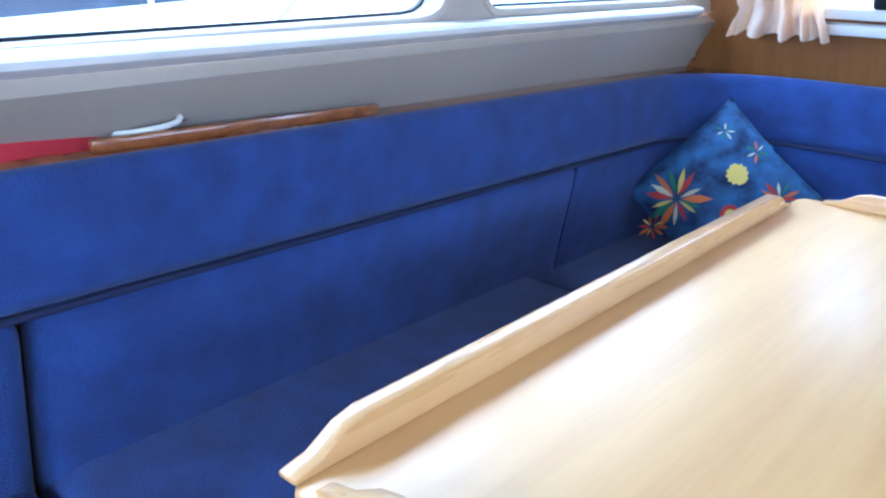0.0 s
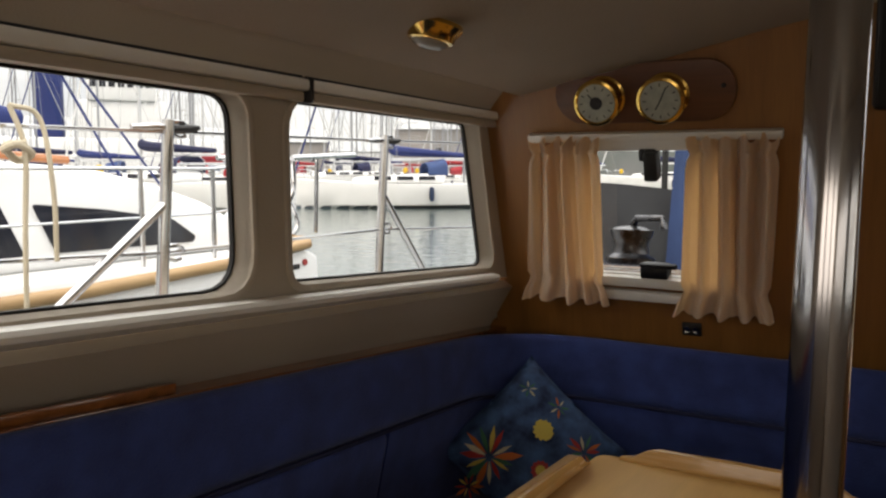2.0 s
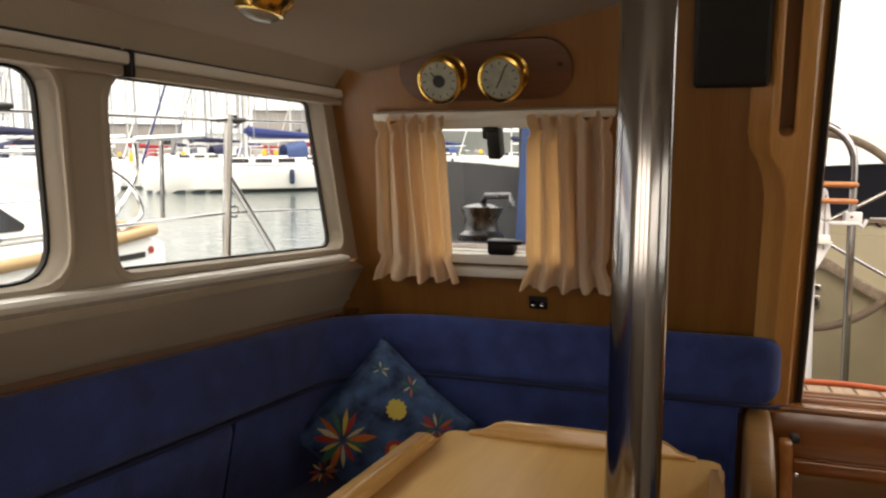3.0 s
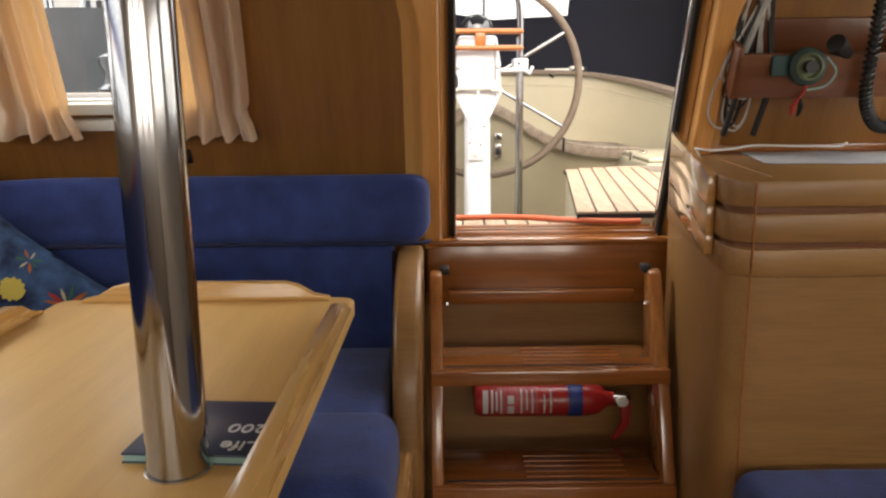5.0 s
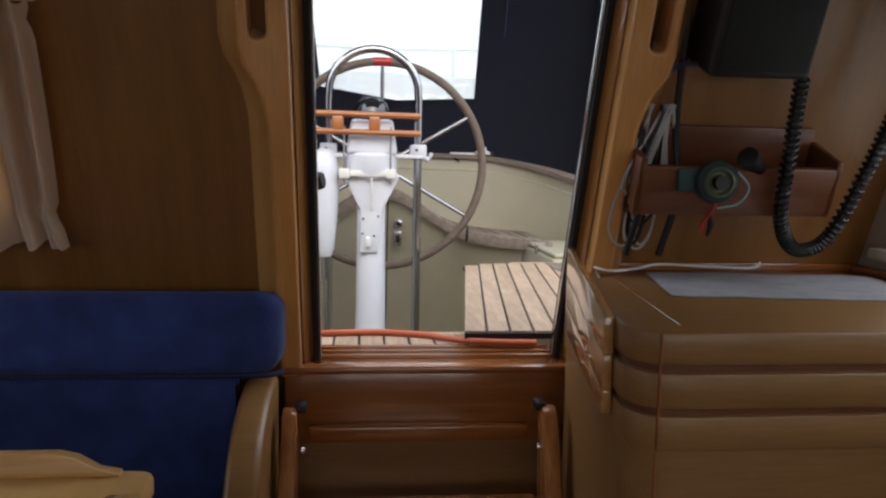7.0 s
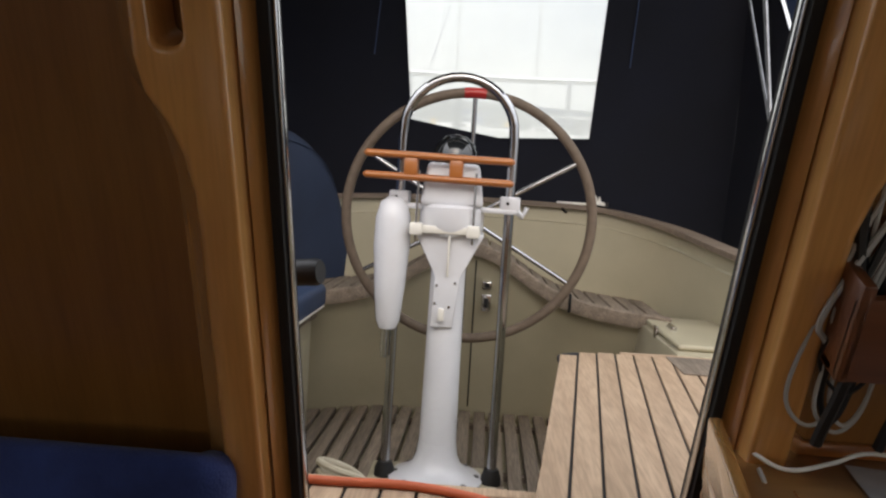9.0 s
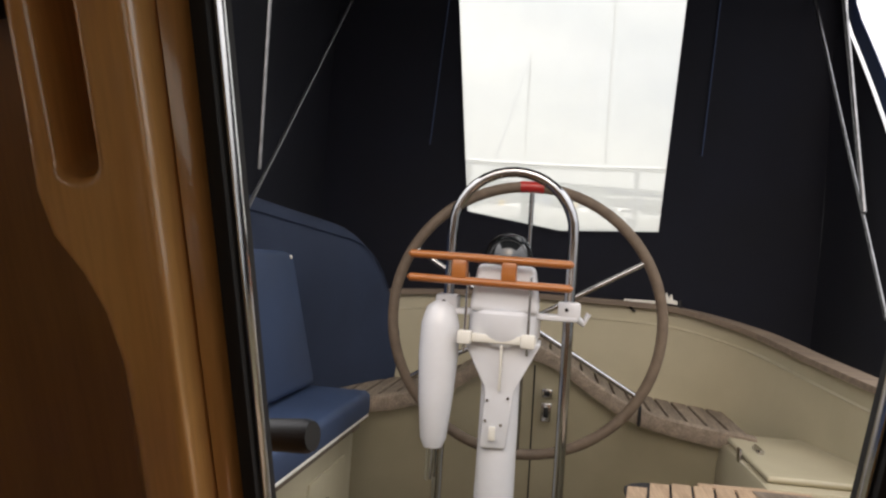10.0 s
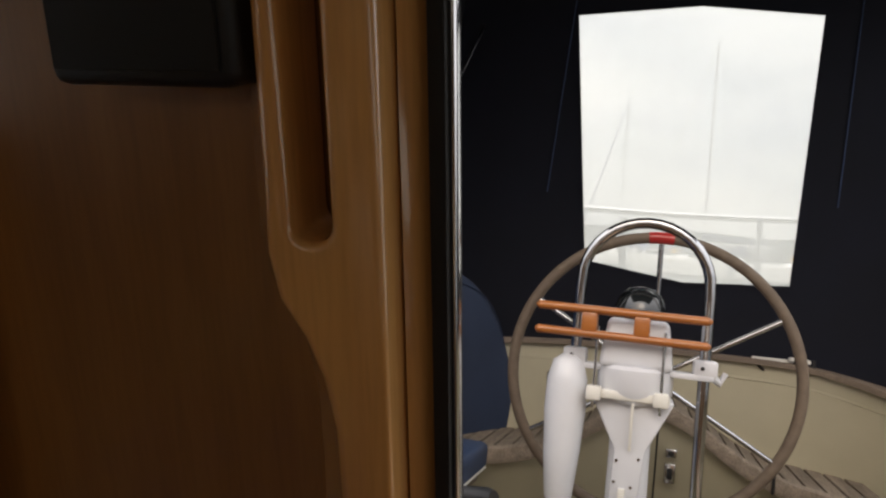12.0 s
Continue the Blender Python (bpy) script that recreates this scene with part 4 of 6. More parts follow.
# the mahogany holder and what hangs there
hold = thing("tool_holder", "reddish wooden holder box screwed to the bulkhead", "holder", BH)
hz = bv(1.195)
part("front_board", rbox(0.35, 0.76, -0.115, -0.10, hz - 0.06, hz + 0.045, 0.006), HOLD, hold)
part("back_board", rbox(0.366, 0.744, -0.012, -0.001, hz - 0.044, hz + 0.09, 0.003), HOLD, hold)
part("shelf_board", rbox(0.35, 0.76, -0.10, -0.001, hz - 0.06, hz - 0.045, 0.003), HOLD, hold)
part("end_board", rbox(0.745, 0.76, -0.115, -0.001, hz - 0.06, hz + 0.06, 0.004), HOLD, hold)
part("end_board", rbox(0.35, 0.365, -0.115, -0.001, hz - 0.06, hz + 0.06, 0.004), HOLD, hold)
hp = thing("hand_compass", "round dark green hand-bearing compass with a cord", "compass", BH @ pose(0.50, -0.125, hz + 0.02, 70, 0, 0))
part("case", lathe([(0.0, -0.012), (0.036, -0.012), (0.042, 0.0), (0.04, 0.014), (0.03, 0.02), (0.028, 0.014), (0.0, 0.014)], 24), mat("dark_green_rubber", (0.012, 0.04, 0.038), 0.6), hp)
part("bezel", lathe([(0.022, 0.014), (0.03, 0.022), (0.026, 0.024), (0.02, 0.016)], 24), mat("olive_ring", (0.10, 0.12, 0.06), 0.5), hp)
part("eyepiece", lathe([(0.0, 0), (0.014, 0), (0.014, 0.02), (0, 0.02)], 14, m=pose(0, 0, 0.014)), BLACK, hp)
part("wing", rbox(-0.075, -0.035, -0.02, 0.025, -0.008, 0.004, 0.004), mat("dark_green_tape", (0.012, 0.05, 0.05), 0.6), hp)
part("cord", tube(smoothpath([(0.04, 0.02, 0.01), (0.06, -0.01, 0.018), (0.04, -0.04, 0.02), (0.0, -0.05, 0.018)], 5), 0.0025, 6), mat("teal_cord", (0.2, 0.34, 0.32), 0.7), hp)
pl = thing("battery_clip", "black crocodile clip hanging on a red and white lead", "clip", BH @ pose(0.505, -0.125, hz - 0.02))
part("lead", tube(smoothpath([(0.0, 0, 0.02), (0.004, -0.004, -0.01), (-0.002, 0, -0.035)], 5), 0.004, 6), RED, pl)
part("jaw", tube([(0.0, 0, -0.035), (0.008, 0, -0.055), (0.006, 0, -0.078)], [0.005, 0.006, 0.003], 8), BLACK, pl)
part("jaw", tube([(-0.002, 0, -0.035), (-0.011, 0, -0.055), (-0.008, 0, -0.075)], [0.004, 0.006, 0.003], 8), RED, pl)
torch = thing("torch", "small black torch stuck in the holder", "torch", BH @ pose(0.60, -0.10, hz + 0.035, 25, -52, 0))
part("barrel", lathe([(0.0, -0.07), (0.013, -0.07), (0.014, 0.03), (0.02, 0.045), (0.02, 0.07), (0.015, 0.072)], 16), BLACK, torch)
part("head_glass", lathe([(0.0, 0.066), (0.016, 0.068), (0.0, 0.07)], 14), STEEL, torch, "bright torch lens")
radio = thing("radio_set", "black radio set mounted on the bulkhead", "radio", BH)
part("case", rbox(0.44, 0.628, -0.13, -0.001, bv(1.40), bv(1.40) + 0.26, 0.012, 3), BLACK, radio)
part("panel", rbox(0.45, 0.618, -0.136, -0.129, bv(1.40) + 0.015, bv(1.40) + 0.245, 0.004), RUBBER, radio)
mic = thing("microphone_cord", "black coiled microphone cord hanging in a loop", "cord", BH)
pth = smoothpath([(0.625, -0.11, bv(1.40)), (0.63, -0.13, bv(1.28)), (0.645, -0.14, bv(1.15)), (0.695, -0.14, bv(1.085)), (0.76, -0.135, bv(1.11)), (0.805, -0.12, bv(1.24)), (0.83, -0.11, bv(1.35)), (0.835, -0.11, bv(1.42))], 84)
coil = []
for i, p in enumerate(pth):
    d = (pth[min(i + 1, len(pth) - 1)] - pth[max(0, i - 1)]).normalized()
    s = Vector((0, 1, 0))
    t = d.cross(s).normalized()
    a = i * 2 * math.pi / 8
    coil.append(p + 0.0115 * (math.cos(a) * s + math.sin(a) * t))
part("coil", tube(coil, 0.0044, 6), BLACK, mic)
part("core", tube(pth[::12], 0.0095, 8), BLACK, mic)
part("plug", tube([pth[-1], pth[-1] + Vector((0.003, 0, 0.12))], [0.012, 0.014], 10), BLACK, mic)
wires = thing("hanging_cables", "bundle of white and black cables hung beside the door", "cables", BH)
rnd = random.Random(5)
for k in range(8):
    x0 = 0.352 + 0.05 * rnd.random()
    w0, w1 = 0.018 + 0.035 * rnd.random(), 0.02 + 0.04 * rnd.random()
    zb = bv(1.0) + 0.04 + 0.10 * rnd.random()
    pts = [(x0 + 0.02, -0.05, bv(1.33)), (x0 - w0, -0.06 - 0.02 * rnd.random(), bv(1.2)), (x0 - w1 * 0.6, -0.07, zb + 0.04), (x0, -0.075, zb), (x0 + w1 * 0.5, -0.07, zb + 0.04), (x0 + w0, -0.06, bv(1.2)), (x0 + 0.015, -0.05, bv(1.33))]
    part("cable", tube(smoothpath(pts, 8), 0.0026 if k % 3 else 0.0038, 6), (BLACK if k % 4 == 3 else WIRE), wires)
for x in (0.36, 0.43):
    part("black_strap", tube(smoothpath([(x - 0.01, -0.03, bv(1.48)), (x + 0.0, -0.05, bv(1.3)), (x + 0.015, -0.09, bv(1.17)), (x + 0.0, -0.1, bv(1.05))], 6), 0.007, 6), BLACK, wires, "black strap")
part("blue_cable", tube(smoothpath([(0.37, -0.05, bv(1.37)), (0.42, -0.06, bv(1.405)), (0.49, -0.08, bv(1.405))], 6), 0.005, 6), BOOKB, wires, "dark blue cable")
part("white_cord", tube(smoothpath([(0.30, -0.11, bv(1.02)), (0.33, -0.17, bv(0.985)), (0.42, -0.2, bv(0.985)), (0.5, -0.17, bv(0.99)), (0.62, -0.22, bv(0.99)), (0.68, -0.14, bv(1.0))], 8), 0.0028, 6), WIRE, wires)

cord = part("charging_lead", tube(smoothpath([(0.309, -0.155, 0.978), (0.333, -0.217, 0.977), (0.40, -0.18, 0.977), (0.465, -0.145, 0.982), (0.552, -0.18, 0.982), (0.645, -0.197, 0.982), (0.70, -0.13, 0.984)], 6), 0.0028, 8), WHITEP)
tagged(cord, "thin white charging lead trailing over the chart", "cable")


# ---- cockpit ----
def seatz(x):
    x = 0.022 + (x - 0.022) / 0.9
    return 0.826 + 0.234 * math.exp(-(((x + 0.1) / 0.33) ** 2))


XY = Matrix(((1, 0, 0, 0), (0, 0, 1, 0), (0, 1, 0, 0), (0, 0, 0, 1)))
w = part("cockpit_floor", rbox(-1.1, 1.1, 0.0, 2.7, 0.2, 0.235), GRP, smooth=False)
tagged(w, "cream moulded cockpit floor under the grating", "floor", kind="structure")
grat = thing("cockpit_grating", "weathered grey teak slatted grating on the cockpit floor", "grating", kind="structure")
for k in range(18):
    x = -0.82 + 0.066 * k
    y1 = 2.33 - 0.35 * max(0, x - 0.3)
    part("slat", rbox(x, x + 0.05, 0.32, y1, 0.255, 0.282, 0.004), DECKG, grat)
for y in (0.4, 1.0, 1.62, 2.2):
    part("bearer", rbox(-0.82, 0.42, y, y + 0.04, 0.235, 0.256), DECKG, grat, smooth=False)

bridge = thing("bridge_deck", "bare teak bridge deck with black caulked seams", "deck", kind="structure")
part("riser", rbox(-0.5, 0.1, 0.2, 0.228, 0.2, 0.742), GRP, bridge, smooth=False)
part("caulk", rbox(-0.5, 0.12, 0.09, 0.228, 0.72, 0.745), CAULK, bridge, smooth=False)
for k in range(10):
    x = -0.49 + 0.062 * k
    part("plank", rbox(x, x + 0.056, 0.095, 0.194, 0.735, 0.75, 0.002), DECKT, bridge)
part("margin_plank", rbox(-0.5, 0.12, 0.197, 0.234, 0.735, 0.751, 0.004), DECKT, bridge)

bench = thing("starboard_bench", "bare teak cockpit bench with black caulked seams", "bench", kind="structure")


def benchx(y):
    return 0.062 + 0.128 * y


outl = [(benchx(0.06), 0.06), (benchx(1.2), 1.2)] + [(0.30 - 0.09 * math.cos(radians(a)), 1.24 + 0.10 * math.sin(radians(a))) for a in (20, 45, 70, 90)] + [(0.72, 1.34), (0.72, 0.06)]
part("front", prism([(x + 0.012, y) for x, y in outl], 0.2, 0.772, m=XY), GRP, bench, smooth=False)
part("caulk", prism(outl, 0.77, 0.784, m=XY), CAULK, bench, smooth=False)
for k in range(11):
    a, b = 0.0575 * k, 0.0575 * k + 0.0515
    y1 = (1.262, 1.318)[k] if k < 2 else 1.335
    pl = [(benchx(0.065) + a, 0.065), (benchx(y1) + a, y1), (min(0.715, benchx(y1) + b), y1), (min(0.715, benchx(0.065) + b), 0.065)]
    if pl[2][0] - pl[1][0] < 0.02:
        continue
    part("plank", prism(pl, 0.782, 0.79, r=0.0015, seg=1, m=XY), DECKT, bench)
part("end_margin", prism([(benchx(1.33) + 0.19, 1.336), (0.72, 1.336), (0.72, 1.39), (benchx(1.33) + 0.19, 1.37)], 0.772, 0.79, r=0.002, m=XY), DECKT, bench)
part("dark_hatch_end", prism([(0.56, 1.1), (0.715, 1.1), (0.715, 1.33), (0.56, 1.33)], 0.7905, 0.794, r=0.002, m=XY), DECKG, bench, "greyer patched plank ends")

lk = thing("corner_locker", "cream moulded corner locker with a steel hinge", "locker", kind="structure")
part("body", rbox(0.60, 0.97, 1.36, 2.02, 0.2, 0.80, 0.02), GRP, lk)
part("lid", rbox(0.615, 0.96, 1.40, 1.98, 0.80, 0.822, 0.012, 3), GRP, lk)
for yy in (1.70,):
    hg = part("hinge", rbox(0.655, 0.675, yy - 0.03, yy + 0.05, 0.82, 0.832, 0.004), STEEL, lk, "steel hinge")
    part("hinge_pin", tube([(0.668, yy - 0.035, 0.832), (0.668, yy + 0.055, 0.832)], 0.006, 8), STEEL, hg)
    part("latch_tail", rbox(0.603, 0.612, yy - 0.02, yy + 0.02, 0.73, 0.83, 0.003), STEEL, lk, "steel latch")

aft = thing("helm_seat", "arched helmsman seat of weathered teak slats", "seat", kind="structure")


def fronty(x):
    x = 0.022 + (x - 0.022) / 0.9
    return 2.06 - 0.56 * max(0, abs(x + 0.05) - 0.30) ** 1.6


N = 26
for k in range(N):
    a, b = -0.96 + 1.66 * k / N, -0.96 + 1.66 * (k + 1) / N - 0.011
    own = bmesh.new()
    vs = []
    for x in (a, b):
        for y in (fronty(x) + 0.045, 2.72):
            for dz in (-0.03, 0.0):
                vs.append(own.verts.new((x, y, seatz(x) + dz + 0.004)))
    for f in ((0, 1, 3, 2), (4, 6, 7, 5), (0, 4, 5, 1), (2, 3, 7, 6), (0, 2, 6, 4), (1, 5, 7, 3)):
        own.faces.new([vs[i] for i in f])
    part("slat", own, DECKG, aft, smooth=False)
edge = bmesh.new()
rows = []
for k in range(41):
    x = -0.96 + 1.66 * k / 40
    y, z = fronty(x), seatz(x)
    rows.append([edge.verts.new((x, y + dy, z + dz)) for dy, dz in ((0, -0.05), (-0.006, -0.03), (0, 0.004), (0.012, 0.01), (0.044, 0.01), (0.044, -0.05))])
for r0, r1 in zip(rows, rows[1:]):
    for j in range(6):
        edge.faces.new((r0[j], r0[(j + 1) % 6], r1[(j + 1) % 6], r1[j]))
edge.faces.new(rows[0][::-1])
edge.faces.new(rows[-1])
part("front_edge", edge, DECKG, aft, "thick curved front edge")
own = bmesh.new()
pr = []
for k in range(41):
    x = -0.96 + 1.66 * k / 40
    pr.append((own.verts.new((x, fronty(x) + 0.32, 0.2)), own.verts.new((x, fronty(x) + 0.02, seatz(x) - 0.03)), own.verts.new((x, 2.72, seatz(x) - 0.035)), own.verts.new((x, 2.72, 0.2))))
for r0, r1 in zip(pr, pr[1:]):
    for j in range(4):
        own.faces.new((r0[j], r0[(j + 1) % 4], r1[(j + 1) % 4], r1[j]))
part("front_face", own, GRP, aft, "cream moulded seat front")
for yy, zz in ((2.13, 0.808), (2.105, 0.885)):
    z0 = 0.036 if zz < 0.85 else 0.016
    lt = part("latch", rbox(-0.028, 0.012, yy - 0.004, yy + 0.03, zz - z0, zz + z0, 0.005), STEEL, aft, "steel locker latch")
    part("latch_hole", rbox(-0.018, 0.002, yy - 0.007, yy - 0.001, zz - z0 * 0.55, zz + z0 * 0.55, 0.002), BLACK, lt)
part("locker_joint", tube([(-0.06, fronty(-0.06) + 0.02 + 0.3 * (seatz(-0.06) - 0.03 - z) / (seatz(-0.06) - 0.23), z) for z in (0.3, 0.99)], 0.0035, 6), CAULK, aft, "locker door joint")
part("strap", tube([(0.33, fronty(0.33) - 0.004, seatz(0.33) - 0.052), (0.33, fronty(0.33) - 0.01, seatz(0.33) - 0.02), (0.332, fronty(0.33) + 0.0, seatz(0.33) + 0.018), (0.334, fronty(0.33) + 0.09, seatz(0.33) + 0.012)], 0.006, 6), BLACK, aft, "black lashing")

# coaming: the moulded side that rises round the cockpit, with a teak cap
rim = smoothpath([(1.06, 0.06, 1.02), (1.04, 0.8, 1.03), (0.98, 1.5, 1.05), (0.90, 1.95, 1.09), (0.76, 2.33, 1.155), (0.5, 2.54, 1.21), (0.15, 2.59, 1.222), (-0.3, 2.60, 1.222), (-0.72, 2.52, 1.20), (-0.95, 2.3, 1.15), (-1.06, 1.8, 1.09), (-1.1, 1.0, 1.04), (-1.12, 0.06, 1.02)], 5)


def coam(u, v):
    i = u * (len(rim) - 1)
    p = rim[int(round(i))]
    inn = Vector((p.x * 0.96, 0.1 + (p.y - 0.1) * 0.985, 0.62))
    return inn.lerp(p, v)


w = part("coaming", sheet(coam, len(rim) - 1, 6, -0.03), GRP)
tagged(w, "cream moulded cockpit coaming", "coaming", kind="structure")
own = bmesh.new()
rr = []
for i, p in enumerate(rim):
    d = (rim[min(i + 1, len(rim) - 1)] - rim[max(0, i - 1)]).normalized()
    o = Vector((d.y, -d.x, 0)).normalized()
    rr.append([own.verts.new(p + o * a + Vector((0, 0, b))) for a, b in ((-0.03, 0.0), (-0.03, 0.022), (0.06, 0.022), (0.06, 0.0))])
for r0, r1 in zip(rr, rr[1:]):
    for j in range(4):
        own.faces.new((r0[j], r0[(j + 1) % 4], r1[(j + 1) % 4], r1[j]))
w = part("coaming_cap", own, RIMT, smooth=False)
tagged(w, "grey weathered teak cap on the coaming", "trim", kind="structure")
w = part("side_deck", sheet(lambda u, v: Vector((rim[int(round(u * (len(rim) - 1)))].x * (1 + 0.35 * v), rim[int(round(u * (len(rim) - 1)))].y * (1 + 0.15 * v), rim[int(round(u * (len(rim) - 1)))].z - 0.05 - 0.2 * v)), len(rim) - 1, 3, 0.02), GRP)
tagged(w, "cream side deck outside the coaming", "deck", kind="structure")

# port bench with cushions
pb = thing("port_bench", "cream moulded cockpit bench with a teak edge and locker door", "bench", kind="structure")
part("body", rbox(-1.05, -0.66, 0.0, 1.74, 0.2, 0.765, 0.012), GRP, pb)
part("teak_edge", rbox(-1.05, -0.645, 0.0, 1.76, 0.765, 0.79, 0.005), DECKG, pb)
part("end_post", rbox(-0.70, -0.64, 1.66, 1.755, 0.76, 0.83, 0.012), DECKG, pb)
ld = part("locker_door", rbox(-0.662, -0.652, 1.25, 1.62, 0.36, 0.70, 0.004), GRP, pb)
part("knob", lathe([(0.0, 0), (0.018, 0), (0.018, 0.006), (0.008, 0.014), (0, 0.015)], 14, m=pose(-0.652, 1.42, 0.60, 0, 90)), STEEL, ld, "steel latch knob")
part("knob", lathe([(0.0, 0), (0.018, 0), (0.018, 0.006), (0.008, 0.014), (0, 0.015)], 14, m=pose(-0.652, 1.42, 0.50, 0, 90)), STEEL, ld, "steel latch knob")
sc = thing("cockpit_cushion", "blue vinyl cockpit seat cushion with white piping", "cushion")
c1 = part("pad", rbox(-1.04, -0.625, 0.5, 1.83, 0.792, 0.885, 0.025, 4), CUSH, sc)
part("piping", tube([(-1.0, 1.826, 0.80), (-0.65, 1.824, 0.80), (-0.63, 1.80, 0.80), (-0.628, 0.52, 0.80)], 0.005, 6), WHITEP, c1, "white piping")
bc = thing("back_cushion", "blue vinyl back cushion leaning against the coaming", "cushion", pose(-0.865, 1.40, 0.886, 0, -14, 0))
part("pad", rbox(-0.05, 0.05, -0.4, 0.37, 0.0, 0.48, 0.022, 4), CUSH, bc)
part("button", lathe([(0.0, 0), (0.008, 0), (0.006, 0.004), (0, 0.005)], 10, m=pose(0.05, 0.33, 0.455, 0, 90)), WHITEP, bc, "white snap button")


def cov(u, v):
    a = math.pi * v
    k = (1 - (2 * abs(u - 0.5)) ** 6) ** 0.5 if abs(u - 0.5) < 0.5 else 0
    y = 1.15 + 1.42 * u
    top = 0.84 + (0.74 - 0.14 * max(0, u - 0.1) - 0.12 * max(0, (u - 0.75) / 0.25) ** 2) * k
    x = -0.98 + 0.33 * u * u - 0.12 * (1 - math.cos(a)) + 0.02 * noise.noise(Vector((u * 3, v * 3, 2)))
    return Vector((x, y, 0.83 + (top - 0.83) * math.sin(a) ** 0.45))


SLATE = mat("slate_blue_canvas", (0.020, 0.035, 0.075), 0.85, 0, (0.014, 0.026, 0.058), 3, bump=0.3, bscale=220)
gc = thing("gear_cover", "rounded slate-blue canvas cover over cockpit gear", "cover")
part("canvas", sheet(cov, 30, 18, 0.004), SLATE, gc)
part("seam", tube([cov(0.04 + 0.92 * k / 30, 0.3) + Vector((0.006, 0, 0)) for k in range(31)], 0.003, 6), SLATE, gc, "stitched seam")
part("hem", tube([cov(0.04 + 0.92 * k / 30, 0.99) for k in range(31)], 0.006, 6), SLATE, gc, "rolled lower hem")

# steering pedestal
ped = thing("steering_pedestal", "white steering pedestal with compass, guard and wooden rack", "pedestal", pose(-0.147, 1.47, 0.0))
part("base_flange", lathe([(0.0, 0.285), (0.16, 0.285), (0.162, 0.295), (0.12, 0.312), (0.085, 0.34), (0.07, 0.375), (0.064, 0.42)], 36), WHITEG, ped)
for a in range(0, 360, 45):
    part("bolt", lathe([(0.0, 0.296), (0.011, 0.296), (0.011, 0.306), (0.006, 0.309), (0.0, 0.309)], 8, m=pose(0.138 * math.cos(radians(a)), 0.138 * math.sin(radians(a)), 0.0)), DULLST, ped, "dull steel bolt")
part("base_board", rbox(-0.24, 0.22, -0.15, 0.15, 0.24, 0.286, 0.02), GRP, ped, "cream moulded base pad")
part("column", lathe([(0.064, 0.40), (0.06, 0.7), (0.058, 1.01), (0.04, 1.012)], 36), WHITEG, ped)
for a in (45, 135, 225, 315):
    part("bolt", lathe([(0.0, 0.296), (0.012, 0.297), (0.011, 0.306), (0.0, 0.308)], 8, m=pose(0.135 * math.cos(radians(a)), 0.135 * math.sin(radians(a)), 0)), STEEL, ped)
own = bmesh.new()
tp = [own.verts.new(v) for v in ((-0.115, -0.075, 1.135), (0.115, -0.075, 1.135), (0.115, 0.09, 1.135), (-0.115, 0.09, 1.135))]
bt = [own.verts.new(v) for v in ((-0.042, -0.066, 0.99), (0.045, -0.066, 0.99), (0.045, 0.06, 0.99), (-0.042, 0.06, 0.99))]
lo = [own.verts.new(v) for v in ((-0.048, -0.072, 0.82), (0.03, -0.072, 0.82), (0.03, 0.05, 0.82), (-0.048, 0.05, 0.82))]
for A, B in ((tp, bt), (bt, lo)):
    for j in range(4):
        own.faces.new((A[j], A[(j + 1) % 4], B[(j + 1) % 4], B[j]))
own.faces.new(tp)
own.faces.new(lo[::-1])
bmesh.ops.bevel(own, geom=list(own.edges), offset=0.008, segments=2, profile=0.5, affect="EDGES")
br = part("bracket_cone", own, WHITEG, ped, "white moulded bracket")
part("rib", prism([(-0.075, 1.125), (-0.095, 1.125), (-0.078, 0.99), (-0.07, 0.99)], -0.006, 0.002, r=0.002, m=Matrix(((0, 1, 0, 0.003), (1, 0, 0, 0), (0, 0, 1, 0), (0, 0, 0, 1)))), WHITEP, br)
for x, z in ((-0.032, 0.96), (0.028, 0.97), (-0.035, 0.90), (0.012, 0.89)):
    part("screw", lathe([(0.0, 0), (0.005, 0), (0.004, 0.003), (0, 0.004)], 8, m=pose(x, -0.071, z, 90)), STEEL, br)
part("catch", rbox(-0.022, -0.002, -0.085, -0.07, 0.845, 0.885, 0.003), WHITEP, br)
part("cross_bar", rbox(-0.125, 0.10, -0.10, -0.066, 1.13, 1.155, 0.005), WHITEP, ped, "white cross bar")
for x in (-0.11, 0.075):
    part("end_block", rbox(x - 0.02, x + 0.022, -0.112, -0.06, 1.122, 1.162, 0.006), WHITEP, ped)
    part("stud", tube([(x, -0.09, 1.10), (x, -0.09, 1.33)], 0.004, 8), STEEL, ped, "threaded steel stud")
part("drum", lathe([(0.0, 1.12), (0.09, 1.12), (0.108, 1.15), (0.108, 1.215), (0.1, 1.225)], 36), WHITEG, ped)
part("clamp_plate", rbox(-0.185, 0.215, -0.05, 0.03, 1.205, 1.222, 0.005), WHITEG, ped)
for x in (-0.175, 0.19):
    cl = part("guard_clamp", rbox(x - 0.033, x + 0.033, -0.05, 0.03, 1.215, 1.262, 0.007), WHITEG, ped)
    part("clamp_bolt", lathe([(0.0, 0), (0.006, 0), (0.005, 0.004), (0, 0.005)], 8, m=pose(x - 0.008, -0.05, 1.24, 90)), BLACK, cl)
own = rbox(-0.104, 0.104, -0.085, 0.085, 1.218, 1.36, 0.018, 3)
for v in own.verts:
    v.co.x *= 1 - 0.19 * (v.co.z - 1.218) / 0.142
    v.co.y *= 1 - 0.12 * (v.co.z - 1.218) / 0.142
part("head", own, WHITEG, ped, "tapered white compass housing")
